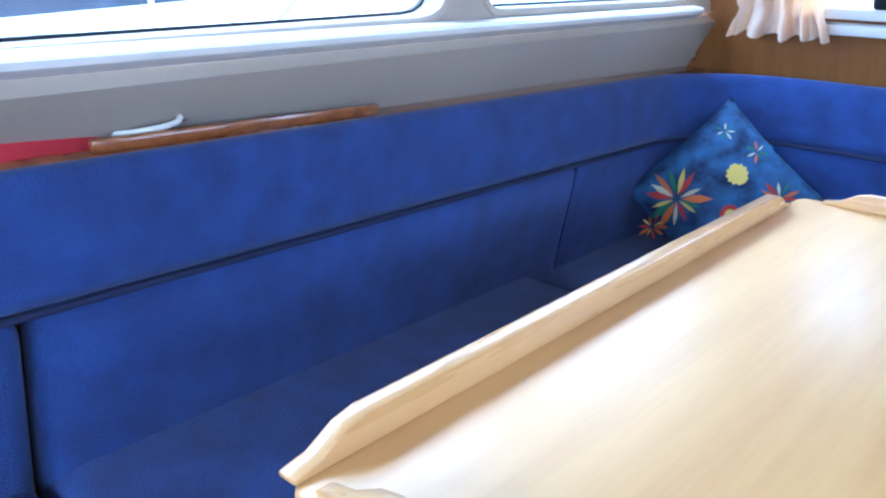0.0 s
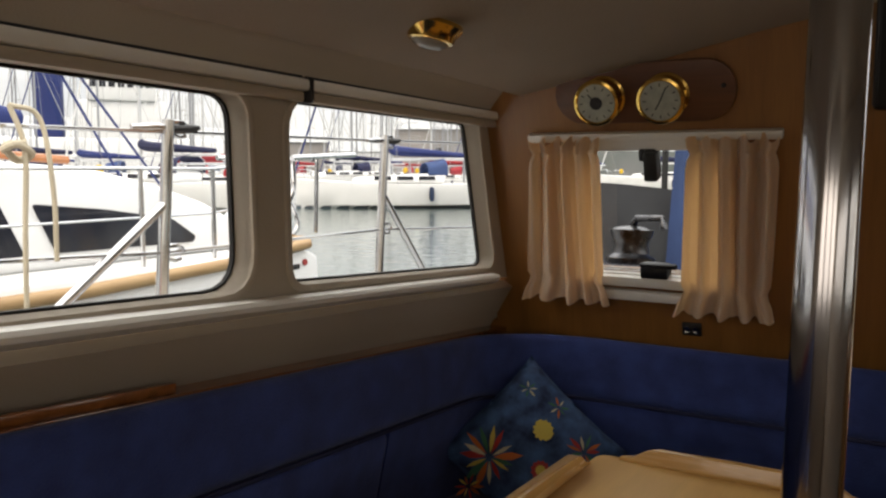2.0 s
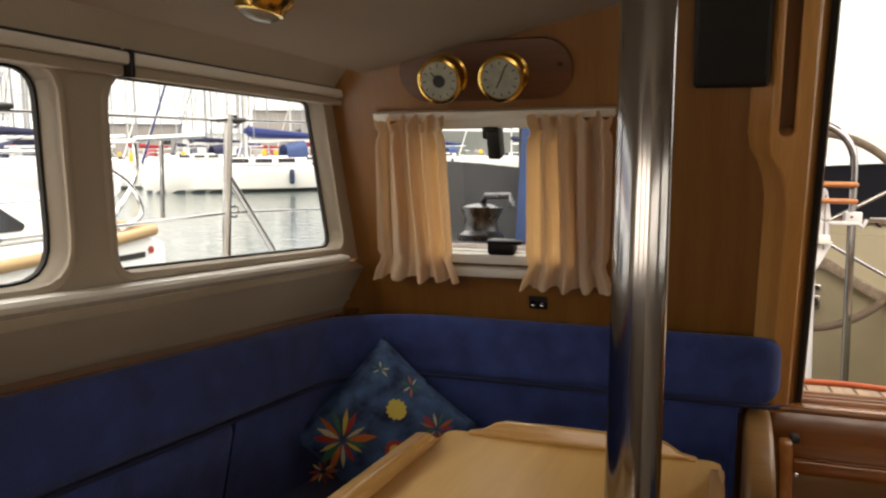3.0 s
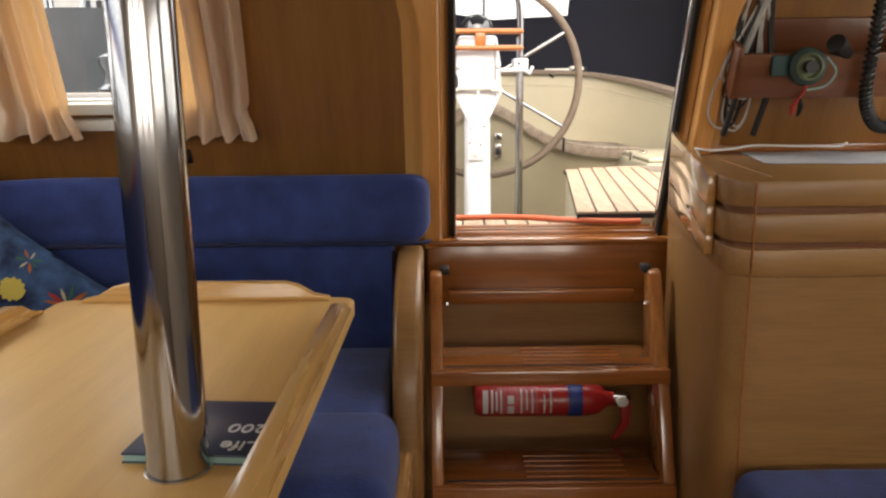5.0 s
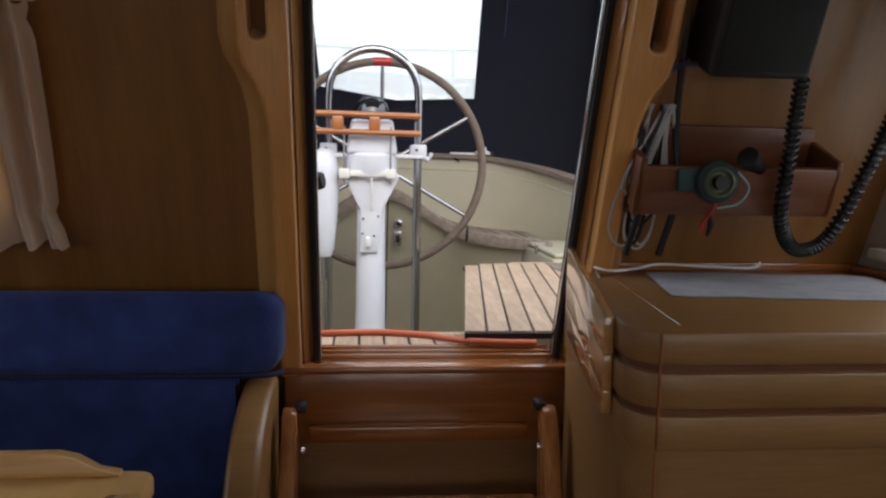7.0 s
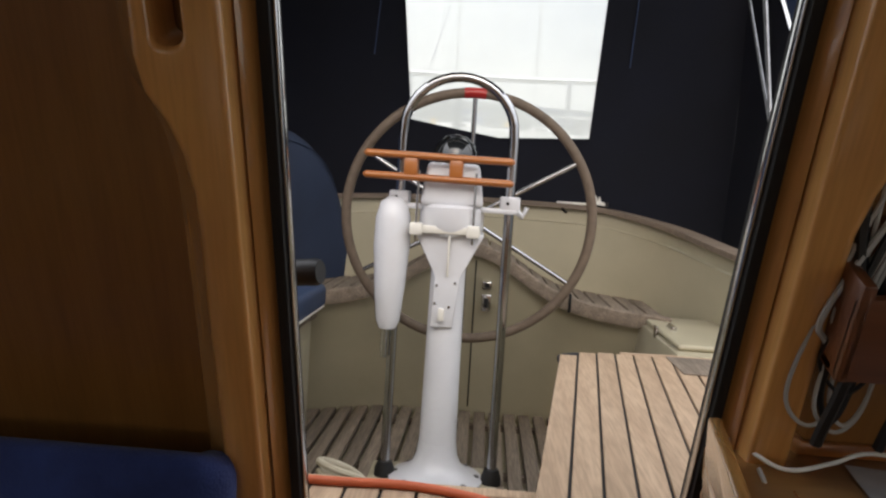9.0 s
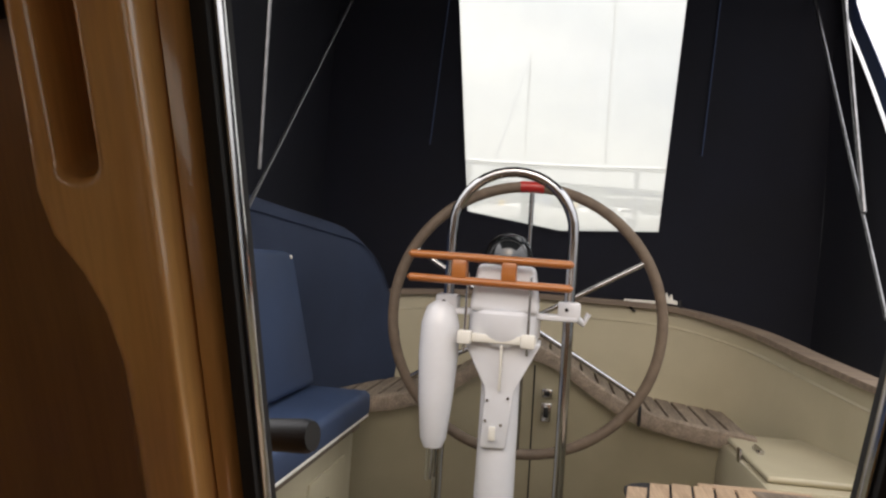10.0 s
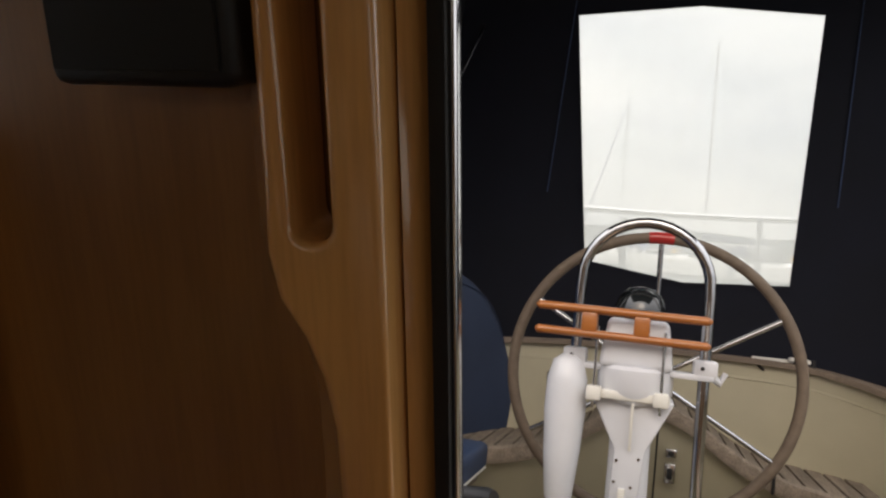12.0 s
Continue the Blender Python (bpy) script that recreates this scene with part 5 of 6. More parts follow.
part("compass_bowl", lathe([(0.072, 1.36), (0.074, 1.385), (0.06, 1.42), (0.035, 1.445), (0.0, 1.452)], 30), mat("black_bowl", (0.012, 0.014, 0.015), 0.08, coat=0.6), ped, "black compass under a clear dome")
part("compass_hood", lathe([(0.0758, 1.37), (0.0765, 1.385), (0.0625, 1.422), (0.037, 1.448), (0.0, 1.4555), (0.0, 1.4545), (0.036, 1.447), (0.061, 1.421), (0.0745, 1.385)], 30, m=pose(0, 0.012, 0.003)), SMOKE, ped)
gx0, gx1 = -0.176, 0.19
gp = [(gx0, 0, 0.29), (gx0, 0, 1.2), (gx0, 0, 1.44)] + [(0.007 - 0.183 * math.cos(radians(a)), 0, 1.465 + 0.18 * math.sin(radians(a))) for a in range(10, 171, 10)] + [(gx1, 0, 1.44), (gx1, 0, 1.2), (gx1, 0, 0.29)]
part("guard", tube(gp, 0.0165, 14), CHROME, ped, "bent stainless guard tube")
for x in (gx0, gx1):
    part("foot", lathe([(0.0, 0.284), (0.036, 0.284), (0.034, 0.31), (0.024, 0.335), (0.017, 0.335)], 18, m=pose(x, 0, 0)), BLACK, ped, "black tube foot")
for z in (1.372, 1.303):
    part("rack_bar", tube([(-0.285, -0.105, z + 0.006), (-0.28, -0.11, z + 0.005), (0.185, -0.11, z), (0.19, -0.105, z)], [0.006, 0.012, 0.012, 0.008], 10), RACKW, ped, "orange varnished rack bar")
for x in (-0.135, 0.01):
    part("rack_block", rbox(x - 0.022, x + 0.022, -0.12, -0.06, 1.308, 1.368, 0.006), RACKW, ped)
ap = part("autopilot", lathe([(0.0, 0.80), (0.028, 0.802), (0.04, 0.83), (0.052, 0.95), (0.06, 1.08), (0.058, 1.17), (0.044, 1.222), (0.02, 1.24), (0.0, 1.242)], 24, m=pose(-0.19, -0.04, 0)), WHITEG, ped, "white tapered autopilot body")
part("autopilot_knob", tube([(-0.2, 0.03, 1.15), (-0.245, 0.06, 1.16), (-0.25, 0.08, 1.12)], [0.02, 0.022, 0.012], 10), BLACK, ped)
part("tiller_rod", tube([(-0.2, -0.03, 0.81), (-0.2, -0.03, 0.70)], 0.011, 12), STEEL, ped)
part("control_lever", tube([(0.2, 0.01, 1.225), (0.235, 0.02, 1.2), (0.25, 0.02, 1.23)], [0.014, 0.012, 0.008], 8), WHITEG, ped)

wheel = thing("helm_wheel", "large ship's wheel with taupe leather rim and steel spokes", "wheel", pose(-0.10, 1.80, 1.172, 3.0, 0, 0))
part("rim", tube([(0.462 * math.cos(2 * math.pi * k / 72), 0, 0.462 * math.sin(2 * math.pi * k / 72)) for k in range(72)], 0.0185, 12, closed=True), RIMG, wheel)
part("king_spoke_wrap", tube([(0.462 * math.cos(radians(90 + a)), 0, 0.462 * math.sin(radians(90 + a))) for a in range(-5, 6, 2)], 0.0205, 12), RED, wheel, "red whipping marking the king spoke")
for k in range(6):
    a = radians(90 + 60 * k)
    part("spoke", tube([(0.05 * math.cos(a), -0.02, 0.05 * math.sin(a)), (0.45 * math.cos(a), 0, 0.45 * math.sin(a))], 0.0085, 10), CHROME, wheel)
part("hub", lathe([(0.0, -0.03), (0.05, -0.03), (0.055, 0.0), (0.05, 0.05), (0.02, 0.1)], 24, m=pose(0, 0, 0, 90)), STEEL, wheel)
part("shaft", tube([(0, -0.05, 0), (-0.03, -0.3, 0.01)], 0.022, 12), STEEL, wheel)

# small cockpit gear
hose = part("garden_hose", tube(smoothpath([(-0.46, 0.185, 0.758), (-0.277, 0.187, 0.758), (-0.136, 0.195, 0.758), (-0.02, 0.165, 0.758), (0.03, 0.12, 0.76), (0.08, 0.062, 0.766), (0.16, 0.045, 0.766), (0.24, 0.04, 0.766)], 8), 0.008, 10), ORANGE)
tagged(hose, "orange rubber hose laid across the bridge deck", "hose")
coilp = []
for k in range(80):
    a = 2 * math.pi * k / 26
    coilp.append((-0.40 + 0.075 * math.cos(a), 1.1 + 0.04 * math.sin(a), 0.30 + 0.075 * abs(math.sin(a / 2)) + 0.0012 * k))
rp = part("rope_coil", tube(coilp, 0.011, 8), ROPE)
tagged(rp, "small coil of cream rope on the grating", "rope")
lev = thing("winch_handle", "black winch handle in a holder outside the bulkhead", "handle")
part("grip", tube([(-0.36, 0.0, 1.135), (-0.27, -0.03, 1.147), (-0.262, -0.032, 1.148)], [0.018, 0.02, 0.017], 14), BLACK, lev)
part("arm", tube([(-0.36, 0.0, 1.135), (-0.40, 0.01, 1.13), (-0.42, -0.10, 1.12)], [0.014, 0.013, 0.013], 10), STEEL, lev)

# enclosure of dark canvas with a clear aft window
ZT = 2.95
aftp = [(-1.2, 0.95), (0.2, 0.95), (1.1, 0.95), (1.15, ZT), (-1.25, ZT)]
holep = [(-0.425, 1.60), (0.0, 1.535), (0.435, 1.555), (0.505, 2.73), (0.0, 2.775), (-0.545, 2.735)]
enc = thing("cockpit_enclosure", "dark navy canvas cockpit tent with a clear aft window", "tent", kind="structure")
own = prism(aftp, 2.66, 2.664, (holep,))
part("aft_panel", own, NAVY, enc, smooth=False)
pane = part("clear_window", prism(holep, 2.661, 2.663), CLEARV, enc, "hazy clear vinyl window", smooth=False)
pane.visible_shadow = False
part("window_hem", ring(holep, 0.02, 2.655, 2.66), NAVY, enc)
for x0, x1 in ((-0.62, -0.55), (0.60, 0.66)):
    part("zip", tube([(x0, 2.654, 1.9), (x1, 2.654, ZT)], 0.003, 6), CUSH, enc, "dull blue zip line")


def sidep(sx, yb, yt):
    def f(u, v):
        y = min(2.66, yb + (yt - yb) * v) * (1 - u) + 2.68 * u
        z = 0.95 + (ZT - 0.95) * v
        bow = 0.05 * math.sin(math.pi * v) + 0.012 * math.sin(9 * u + 4 * v)
        return Vector((sx * (1.13 + bow - 0.1 * max(0, u - 0.55)), y, z))

    return f


part("port_panel", sheet(sidep(-1, 0.75, 1.75), 12, 12, 0.004), NAVY, enc)
part("starboard_panel", sheet(sidep(1, 1.45, 3.0), 12, 24, 0.004), NAVY, enc)
part("starboard_flap", sheet(lambda u, v: sidep(1, 1.45, 3.0)(0.0, v) + Vector((0.02 - 0.03 * u, -0.17 * u * min(1.0, max(0.05, (v - 0.3) / 0.22)), 0)), 4, 24, 0.004), MIDBLUE, enc, "rolled-back blue flap edge")
# the roof's forward reach is out of view, added to shade the cockpit
part("roof_panel", sheet(lambda u, v: Vector((-1.25 + 2.4 * u, 0.3 + 2.37 * v, ZT + 0.08 * math.sin(math.pi * u))), 12, 6, 0.004), NAVY, enc)
for pts in (((-0.98, 2.62, 2.67), (-0.98, 1.40, 1.44)), ((-0.98, 1.50, 2.6), (-0.98, 1.52, 1.62)), ((1.02, 2.98 - 0.35, 2.62), (1.02, 1.70, 1.27))):
    part("stay", tube(pts, 0.0065, 10), DULLST, enc, "stainless tent stay")
part("stay", tube([(1.02, 2.35, 2.75), (1.02, 1.93, 1.62)], 0.009, 10), DULLST, enc, "stainless tent stay")
ct = thing("deck_cleat", "white deck fitting with black ties on the coaming", "cleat")
part("strip", rbox(0.30, 0.46, 2.60, 2.63, 1.236, 1.25, 0.004), WHITEP, ct)
part("horn", prism(rounded([(0.44, 1.248), (0.52, 1.24), (0.52, 1.255), (0.50, 1.262), (0.495, 1.285), (0.485, 1.262), (0.475, 1.29), (0.468, 1.262), (0.44, 1.26)], 0.003), 2.56, 2.60, r=0.002), WHITEP, ct)
part("tie", tube(smoothpath([(0.53, 2.55, 1.26), (0.53, 2.545, 1.2), (0.528, 2.54, 1.16)], 4), 0.006, 6), BLACK, ct)
part("tie", tube(smoothpath([(0.31, 2.6, 1.24), (0.33, 2.57, 1.21), (0.345, 2.56, 1.20)], 4), 0.006, 6), BLACK, ct)


# ---- outside: the harbour, on the level of the water (the boat sits a little down by the bow) ----
OUT = pose(0, 0, -0.4, 5.0, 0, 0)


def water_mat():
    m = mat("harbour_water", (0.050, 0.075, 0.068), 0.06, 0, (0.04, 0.062, 0.058), 0.3)
    n, l = m.node_tree.nodes, m.node_tree.links
    w = n.new("ShaderNodeTexNoise")
    w.inputs["Scale"].default_value, w.inputs["Detail"].default_value = 1.6, 4
    tc = n.new("ShaderNodeTexCoord")
    mp = n.new("ShaderNodeMapping")
    mp.inputs["Scale"].default_value = (1, 1.8, 1)
    l.new(tc.outputs["Object"], mp.inputs[0])
    l.new(mp.outputs[0], w.inputs["Vector"])
    b = n.new("ShaderNodeBump")
    b.inputs["Strength"].default_value, b.inputs["Distance"].default_value = 0.5, 0.05
    l.new(w.outputs[0], b.inputs["Height"])
    l.new(b.outputs[0], n["Principled BSDF"].inputs["Normal"])
    return m


own = bmesh.new()
bmesh.ops.create_grid(own, x_segments=8, y_segments=8, size=2500)
w = part("water", own, water_mat(), smooth=False, m=OUT @ pose(0, 0, -0.0))
tagged(w, "calm grey-green harbour water", "water", kind="structure")

# our own side deck and guard rails
w = part("side_deck_port", rbox(-2.2, -1.56, -4.0, 2.2, 0.80, 0.86, 0.01), GREYD)
tagged(w, "grey side deck outside the windows", "deck", kind="structure")
w = part("hull_side", sheet(lambda u, v: Vector((-2.2 + 0.15 * (1 - v) ** 2, -4.0 + 6.2 * u, -0.6 + 1.42 * v)), 8, 4, 0.03), HULL)
tagged(w, "white topside of the boat", "hull", kind="structure")
for y, dy in ((-0.91, -0.42), (0.06, 0.50), (-2.6, -0.4)):
    z = 1.535 if y > 0 else 1.45
    st = thing("stanchion", "stainless guard-rail stanchion with a diagonal brace", "stanchion", group="guard rail stanchions")
    part("post", tube([(-2.1, y, 0.86), (-2.1, y, z)], 0.0155, 12), STEEL, st)
    part("brace", tube([(-2.1, y, z - 0.21), (-2.1, y + dy, 0.87)], 0.013, 10), STEEL, st)
    part("foot", lathe([(0.0, 0.858), (0.04, 0.858), (0.036, 0.875), (0.02, 0.89)], 14, m=pose(-2.1, y, 0)), STEEL, st)
    for zz in (z - 0.02, z - 0.335):
        e = part("eye", tube([(-2.1 + 0.0, y + 0.03 * math.cos(a) + 0.035, zz + 0.02 * math.sin(a)) for a in np.linspace(0, 5.5, 9)], 0.006, 6), STEEL, st)
    part("turnbuckle", tube([(-2.1, y - 0.11, z - 0.032), (-2.1, y - 0.05, z - 0.024), (-2.1, y - 0.015, z - 0.02)], [0.006, 0.0105, 0.009], 10), STEEL, st)
    part("turnbuckle", tube([(-2.1, y + 0.015, z - 0.02), (-2.1, y + 0.06, z - 0.015), (-2.1, y + 0.10, z - 0.007)], [0.009, 0.0125, 0.007], 10), BLACK, st)
for pts in (((-2.1, -4, 1.11), (-2.1, -0.91, 1.42), (-2.1, 0.06, 1.515), (-2.1, 2.2, 1.74)), ((-2.1, -4, 0.99), (-2.1, -0.91, 1.115), (-2.1, 0.06, 1.195), (-2.1, 2.2, 1.27))):
    ll = part("lifeline", tube(pts, 0.005, 6), STEEL)
    tagged(ll, "thin stainless guard-rail wire", "lifeline", "guard rail wires")
kn = thing("fender_line", "pale rope knotted on the guard rail, hanging down", "rope")
part("rope", tube(smoothpath([(-2.08, -1.33, 1.42), (-2.07, -1.30, 1.33), (-2.09, -1.28, 1.15), (-2.1, -1.26, 0.9)], 6), 0.0055, 8), ROPE, kn)
part("rope", tube(smoothpath([(-2.08, -1.33, 1.42), (-2.07, -1.27, 1.40), (-2.06, -1.24, 1.25), (-2.07, -1.22, 1.1)], 6), 0.0055, 8), ROPE, kn)
part("knot", tube(smoothpath([(-2.08, -1.345, 1.325), (-2.065, -1.32, 1.34), (-2.07, -1.285, 1.325), (-2.095, -1.30, 1.31), (-2.08, -1.335, 1.335), (-2.065, -1.30, 1.345)], 6), 0.008, 8), ROPE, kn)

# winch behind the small aft window
wi = thing("sheet_winch", "chrome sheet winch with a handle on the cockpit coaming", "winch", pose(-1.27, 0.36, 1.12))
part("drum", lathe([(0.0, 0), (0.08, 0), (0.082, 0.02), (0.062, 0.035), (0.056, 0.07), (0.07, 0.1), (0.074, 0.115), (0.05, 0.125), (0.02, 0.13)], 30), SHADEC, wi)
part("handle", tube([(0, 0, 0.125), (0.02, -0.02, 0.155), (0.11, -0.04, 0.158), (0.118, -0.04, 0.12)], [0.014, 0.012, 0.011, 0.016], 10), SHADEC, wi)
bx = thing("winch_base", "cream moulded winch plinth", "plinth", kind="structure")
part("plinth", rbox(-1.45, -1.15, 0.2, 0.6, 0.86, 1.12, 0.03), NAVY, bx)
dk = part("dodger_side", sheet(lambda u, v: Vector((-2.0 + 0.785 * u, 0.62 + 0.1 * v, 0.9 + (0.49 + 0.03 * math.sin(3 * u)) * v)), 10, 6, 0.01), mat("dark_vinyl", (0.008, 0.010, 0.013), 0.75, 0, (0.018, 0.021, 0.025), 9))
tagged(dk, "dark grey vinyl weather cloth behind the winch", "weather cloth")
bs = part("canvas_strip", sheet(lambda u, v: Vector((-1.215 + 0.1 * u, 0.60 + 0.12 * v + 0.008 * math.sin(5 * u), 0.86 + 0.95 * v)), 6, 8, 0.006), MIDBLUE)
tagged(bs, "upright blue canvas strip beside the weather cloth", "canvas")


def section(L, beam, free, sheer, x0=0.0):
    """A yacht's hull and deck: stations from stern to bow."""
    own = bmesh.new()
    rows = []
    for i in range(15):
        s = i / 14
        b = beam / 2 * (1 - max(0, (s - 0.35) / 0.65) ** 2.3) * (0.80 + 0.2 * min(1, s / 0.3))
        z = free + sheer * (s - 0.35) ** 2
        x = L * (s - 0.5)
        rows.append([own.verts.new((x - 0.25 * (s > 0.97), k * b * f, zz)) for k, f, zz in ((-1, 0.3, -0.25), (-1, 0.86, 0.15), (-1, 1.0, z * 0.75), (-1, 0.985, z), (0, 0, z + 0.04), (1, 0.985, z), (1, 1.0, z * 0.75), (1, 0.86, 0.15), (1, 0.3, -0.25))])
    for a, b in zip(rows, rows[1:]):
        for j in range(8):
            own.faces.new((a[j], a[j + 1], b[j + 1], b[j]))
    own.faces.new(rows[0])
    own.faces.new(rows[-1][::-1])
    return own


def yacht(L, cover, mast, label, stripe=None):
    t = thing("yacht", label, "yacht", group="yachts in the harbour")
    b, fr = 0.31 * L, 0.105 * L
    h = part("hull", section(L, b, fr, 0.05 * L), HULL, t)
    if stripe:
        own = section(L * 1.002, b * 1.004, fr, 0.05 * L)
        bmesh.ops.bisect_plane(own, geom=[*own.verts, *own.edges, *own.faces], plane_co=(0, 0, 0.12), plane_no=(0, 0, 1), clear_outer=True)
        part("boot_stripe", own, stripe, h)
    own = rbox(-0.18 * L, 0.22 * L, -0.1 * L, 0.1 * L, fr, fr + 0.05 * L, 0.03 * L, 3)
    for v in own.verts:
        if v.co.x > 0.15 * L and v.co.z > fr + 0.02 * L:
            v.co.z -= 0.02 * L
    cb = part("cabin", own, HULL, t)
    for sd in (-1, 1):
        for k in range(3):
            x = -0.13 * L + 0.1 * L * k
            part("cabin_window", rbox(x, x + 0.075 * L, sd * 0.1 * L - 0.01, sd * 0.1 * L + 0.01, fr + 0.018 * L, fr + 0.036 * L, 0.006), TINT, cb)
    m = part("mast", tube([(0.06 * L, 0, fr), (0.06 * L, 0, fr + mast)], 0.075, 8), mat_alu, t)
    for f in (0.45, 0.72):
        part("spreader", tube([(0.06 * L, -0.45, fr + mast * f), (0.06 * L, 0.45, fr + mast * f)], 0.025, 6), mat_alu, m)
    for sd in (-1, 1):
        part("shroud", tube([(0.05 * L, sd * b * 0.48, fr), (0.06 * L, sd * 0.45, fr + mast * 0.72), (0.06 * L, 0, fr + mast)], 0.012, 4), STEEL, m)
    part("forestay", tube([(0.49 * L, 0, fr + 0.2), (0.06 * L, 0, fr + mast)], [0.05, 0.03], 6), cover if stripe else HULL, m)
    part("backstay", tube([(-0.49 * L, 0, fr), (0.06 * L, 0, fr + mast)], 0.012, 4), STEEL, m)
    bo = part("boom", tube([(0.05 * L, 0, fr + 0.11 * L), (-0.33 * L, 0, fr + 0.115 * L)], 0.07, 8), mat_alu, t)
    part("sail_cover", tube(smoothpath([(0.06 * L, 0, fr + 0.17 * L), (0.03 * L, 0, fr + 0.15 * L), (-0.12 * L, 0, fr + 0.14 * L), (-0.31 * L, 0, fr + 0.13 * L)], 4), [0.16, 0.2, 0.23, 0.24, 0.24, 0.23, 0.22, 0.2, 0.18, 0.16, 0.14, 0.12, 0.1], 8), cover, bo)
    dg = sheet(lambda u, v: Vector((-0.10 * L - 0.09 * L * v, 0.095 * L * math.cos(math.pi * u), fr + 0.04 * L + 0.075 * L * math.sin(math.pi * u) ** 0.6 * (0.75 + 0.25 * v))), 12, 4, 0.02)
    part("sprayhood", dg, cover if not stripe else MIDBLUE, t)
    for sx in (0.44, -0.46):
        part("pulpit", tube(smoothpath([(sx * L - 0.5, b * 0.3, fr), (sx * L - 0.3, b * 0.28, fr + 0.6), (sx * L + 0.35, 0, fr + 0.65), (sx * L - 0.3, -b * 0.28, fr + 0.6), (sx * L - 0.5, -b * 0.3, fr)], 4), 0.02, 6), STEEL, t)
    for k in range(5):
        x = -0.35 * L + 0.15 * L * k
        for sd in (-1, 1):
            part("stanchion", tube([(x, sd * b * 0.46, fr), (x, sd * b * 0.46, fr + 0.6)], 0.012, 5), STEEL, t)
    part("fender", lathe([(0.0, -0.35), (0.1, -0.3), (0.13, 0), (0.1, 0.3), (0.0, 0.35)], 10, m=pose(-0.1 * L, b * 0.52, fr * 0.6)), BOOKB, t)
    part("fender", lathe([(0.0, -0.35), (0.1, -0.3), (0.13, 0), (0.1, 0.3), (0.0, 0.35)], 10, m=pose(-0.1 * L, -b * 0.52, fr * 0.6)), BOOKB, t)
    part("danbuoy", lathe([(0.0, 0), (0.2, 0.05), (0.22, 0.3), (0.12, 0.5), (0, 0.52)], 10, m=pose(-0.46 * L, b * 0.3, fr + 0.3)), YELLOW, t)
    return t


mat_alu = mat("alloy_spar", (0.62, 0.63, 0.64), 0.35, 0.3)
REDS = mat("red_sail_cover", (0.32, 0.02, 0.03), 0.85)
BLUES = mat("blue_sail_cover", (0.014, 0.03, 0.14), 0.85)
DARKS = mat("navy_sail_cover", (0.008, 0.012, 0.05), 0.85)
ANTI = mat("grey_boot_stripe", (0.12, 0.16, 0.2), 0.5)
base = [yacht(10.5, BLUES, 14, "white yacht with blue sprayhood and sail cover", ANTI), yacht(9.5, REDS, 12.5, "white yacht with a red sail cover, moored"), yacht(11, DARKS, 15, "white yacht with a dark navy sail cover, moored")]
base[0].matrix_world = OUT @ pose(-20.6, 29.2, 0, 0, 0, 224)


def polar(yaw, d):
    return -0.5 - d * math.sin(radians(yaw)), -2.2 + d * math.cos(radians(yaw))


spots = [(1, 46, 44, 200), (2, 50, 38, 190), (1, 30, 62, 215), (0, 54, 54, 222), (2, 37, 64, 230), (1, 41, 78, 210), (0, 25, 70, 205), (2, 59, 46, 215), (1, 63, 38, 200), (0, 20, 84, 225), (2, 14, 70, 190), (1, 33, 92, 220),
         (0, 47, 88, 235), (2, 52, 100, 210), (1, 8, 60, 200), (0, 2, 75, 215), (2, -4, 58, 180), (1, -10, 78, 200), (0, -17, 62, 190), (2, 70, 50, 205), (1, 44, 110, 200), (2, 29, 115, 220), (0, 57, 84, 215), (1, 22, 105, 230), (2, 38, 120, 215), (0, 35, 78, 205), (1, 48, 66, 225)]
first = {1: True, 2: True}
for kind, yaw, d, turn in spots:
    x, y = polar(yaw, d)
    m = OUT @ pose(x, y, 0, 0, 0, turn)
    if first.get(kind):
        base[kind].matrix_world, first[kind] = m, False
    else:
        copy_thing(base[kind], m)

# masts, spreaders and stays of the far moorings, past counting
rnd = random.Random(23)
own = bmesh.new()
for k in range(95):
    x, y = polar(rnd.uniform(22, 74), rnd.uniform(55, 150))
    h, lean, r = rnd.uniform(9, 17), rnd.uniform(-0.25, 0.25), rnd.uniform(0.06, 0.10)
    tube([(x, y, 0.8), (x + lean, y, h)], r, 6, bm=own)
    for f in (0.5, 0.74):
        w_ = rnd.uniform(0.5, 0.8)
        tube([(x - w_ + lean * f, y, h * f), (x + w_ + lean * f, y, h * f)], 0.03, 4, bm=own)
    for e in (-1, 1):
        tube([(x + e * 1.2, y, 1.2), (x + e * 0.6 + lean, y, h * 0.74), (x + lean, y, h)], 0.016, 4, bm=own)
    tube([(x + rnd.choice((-1, 1)) * 4.5, y + 1.5, 1.2), (x + lean, y, h)], 0.03, 4, bm=own)
ms = part("far_masts", own, mat("grey_spar", (0.30, 0.31, 0.33), 0.45), m=OUT)
tagged(ms, "many thin grey yacht masts with stays, far off", "masts", kind="stuff")

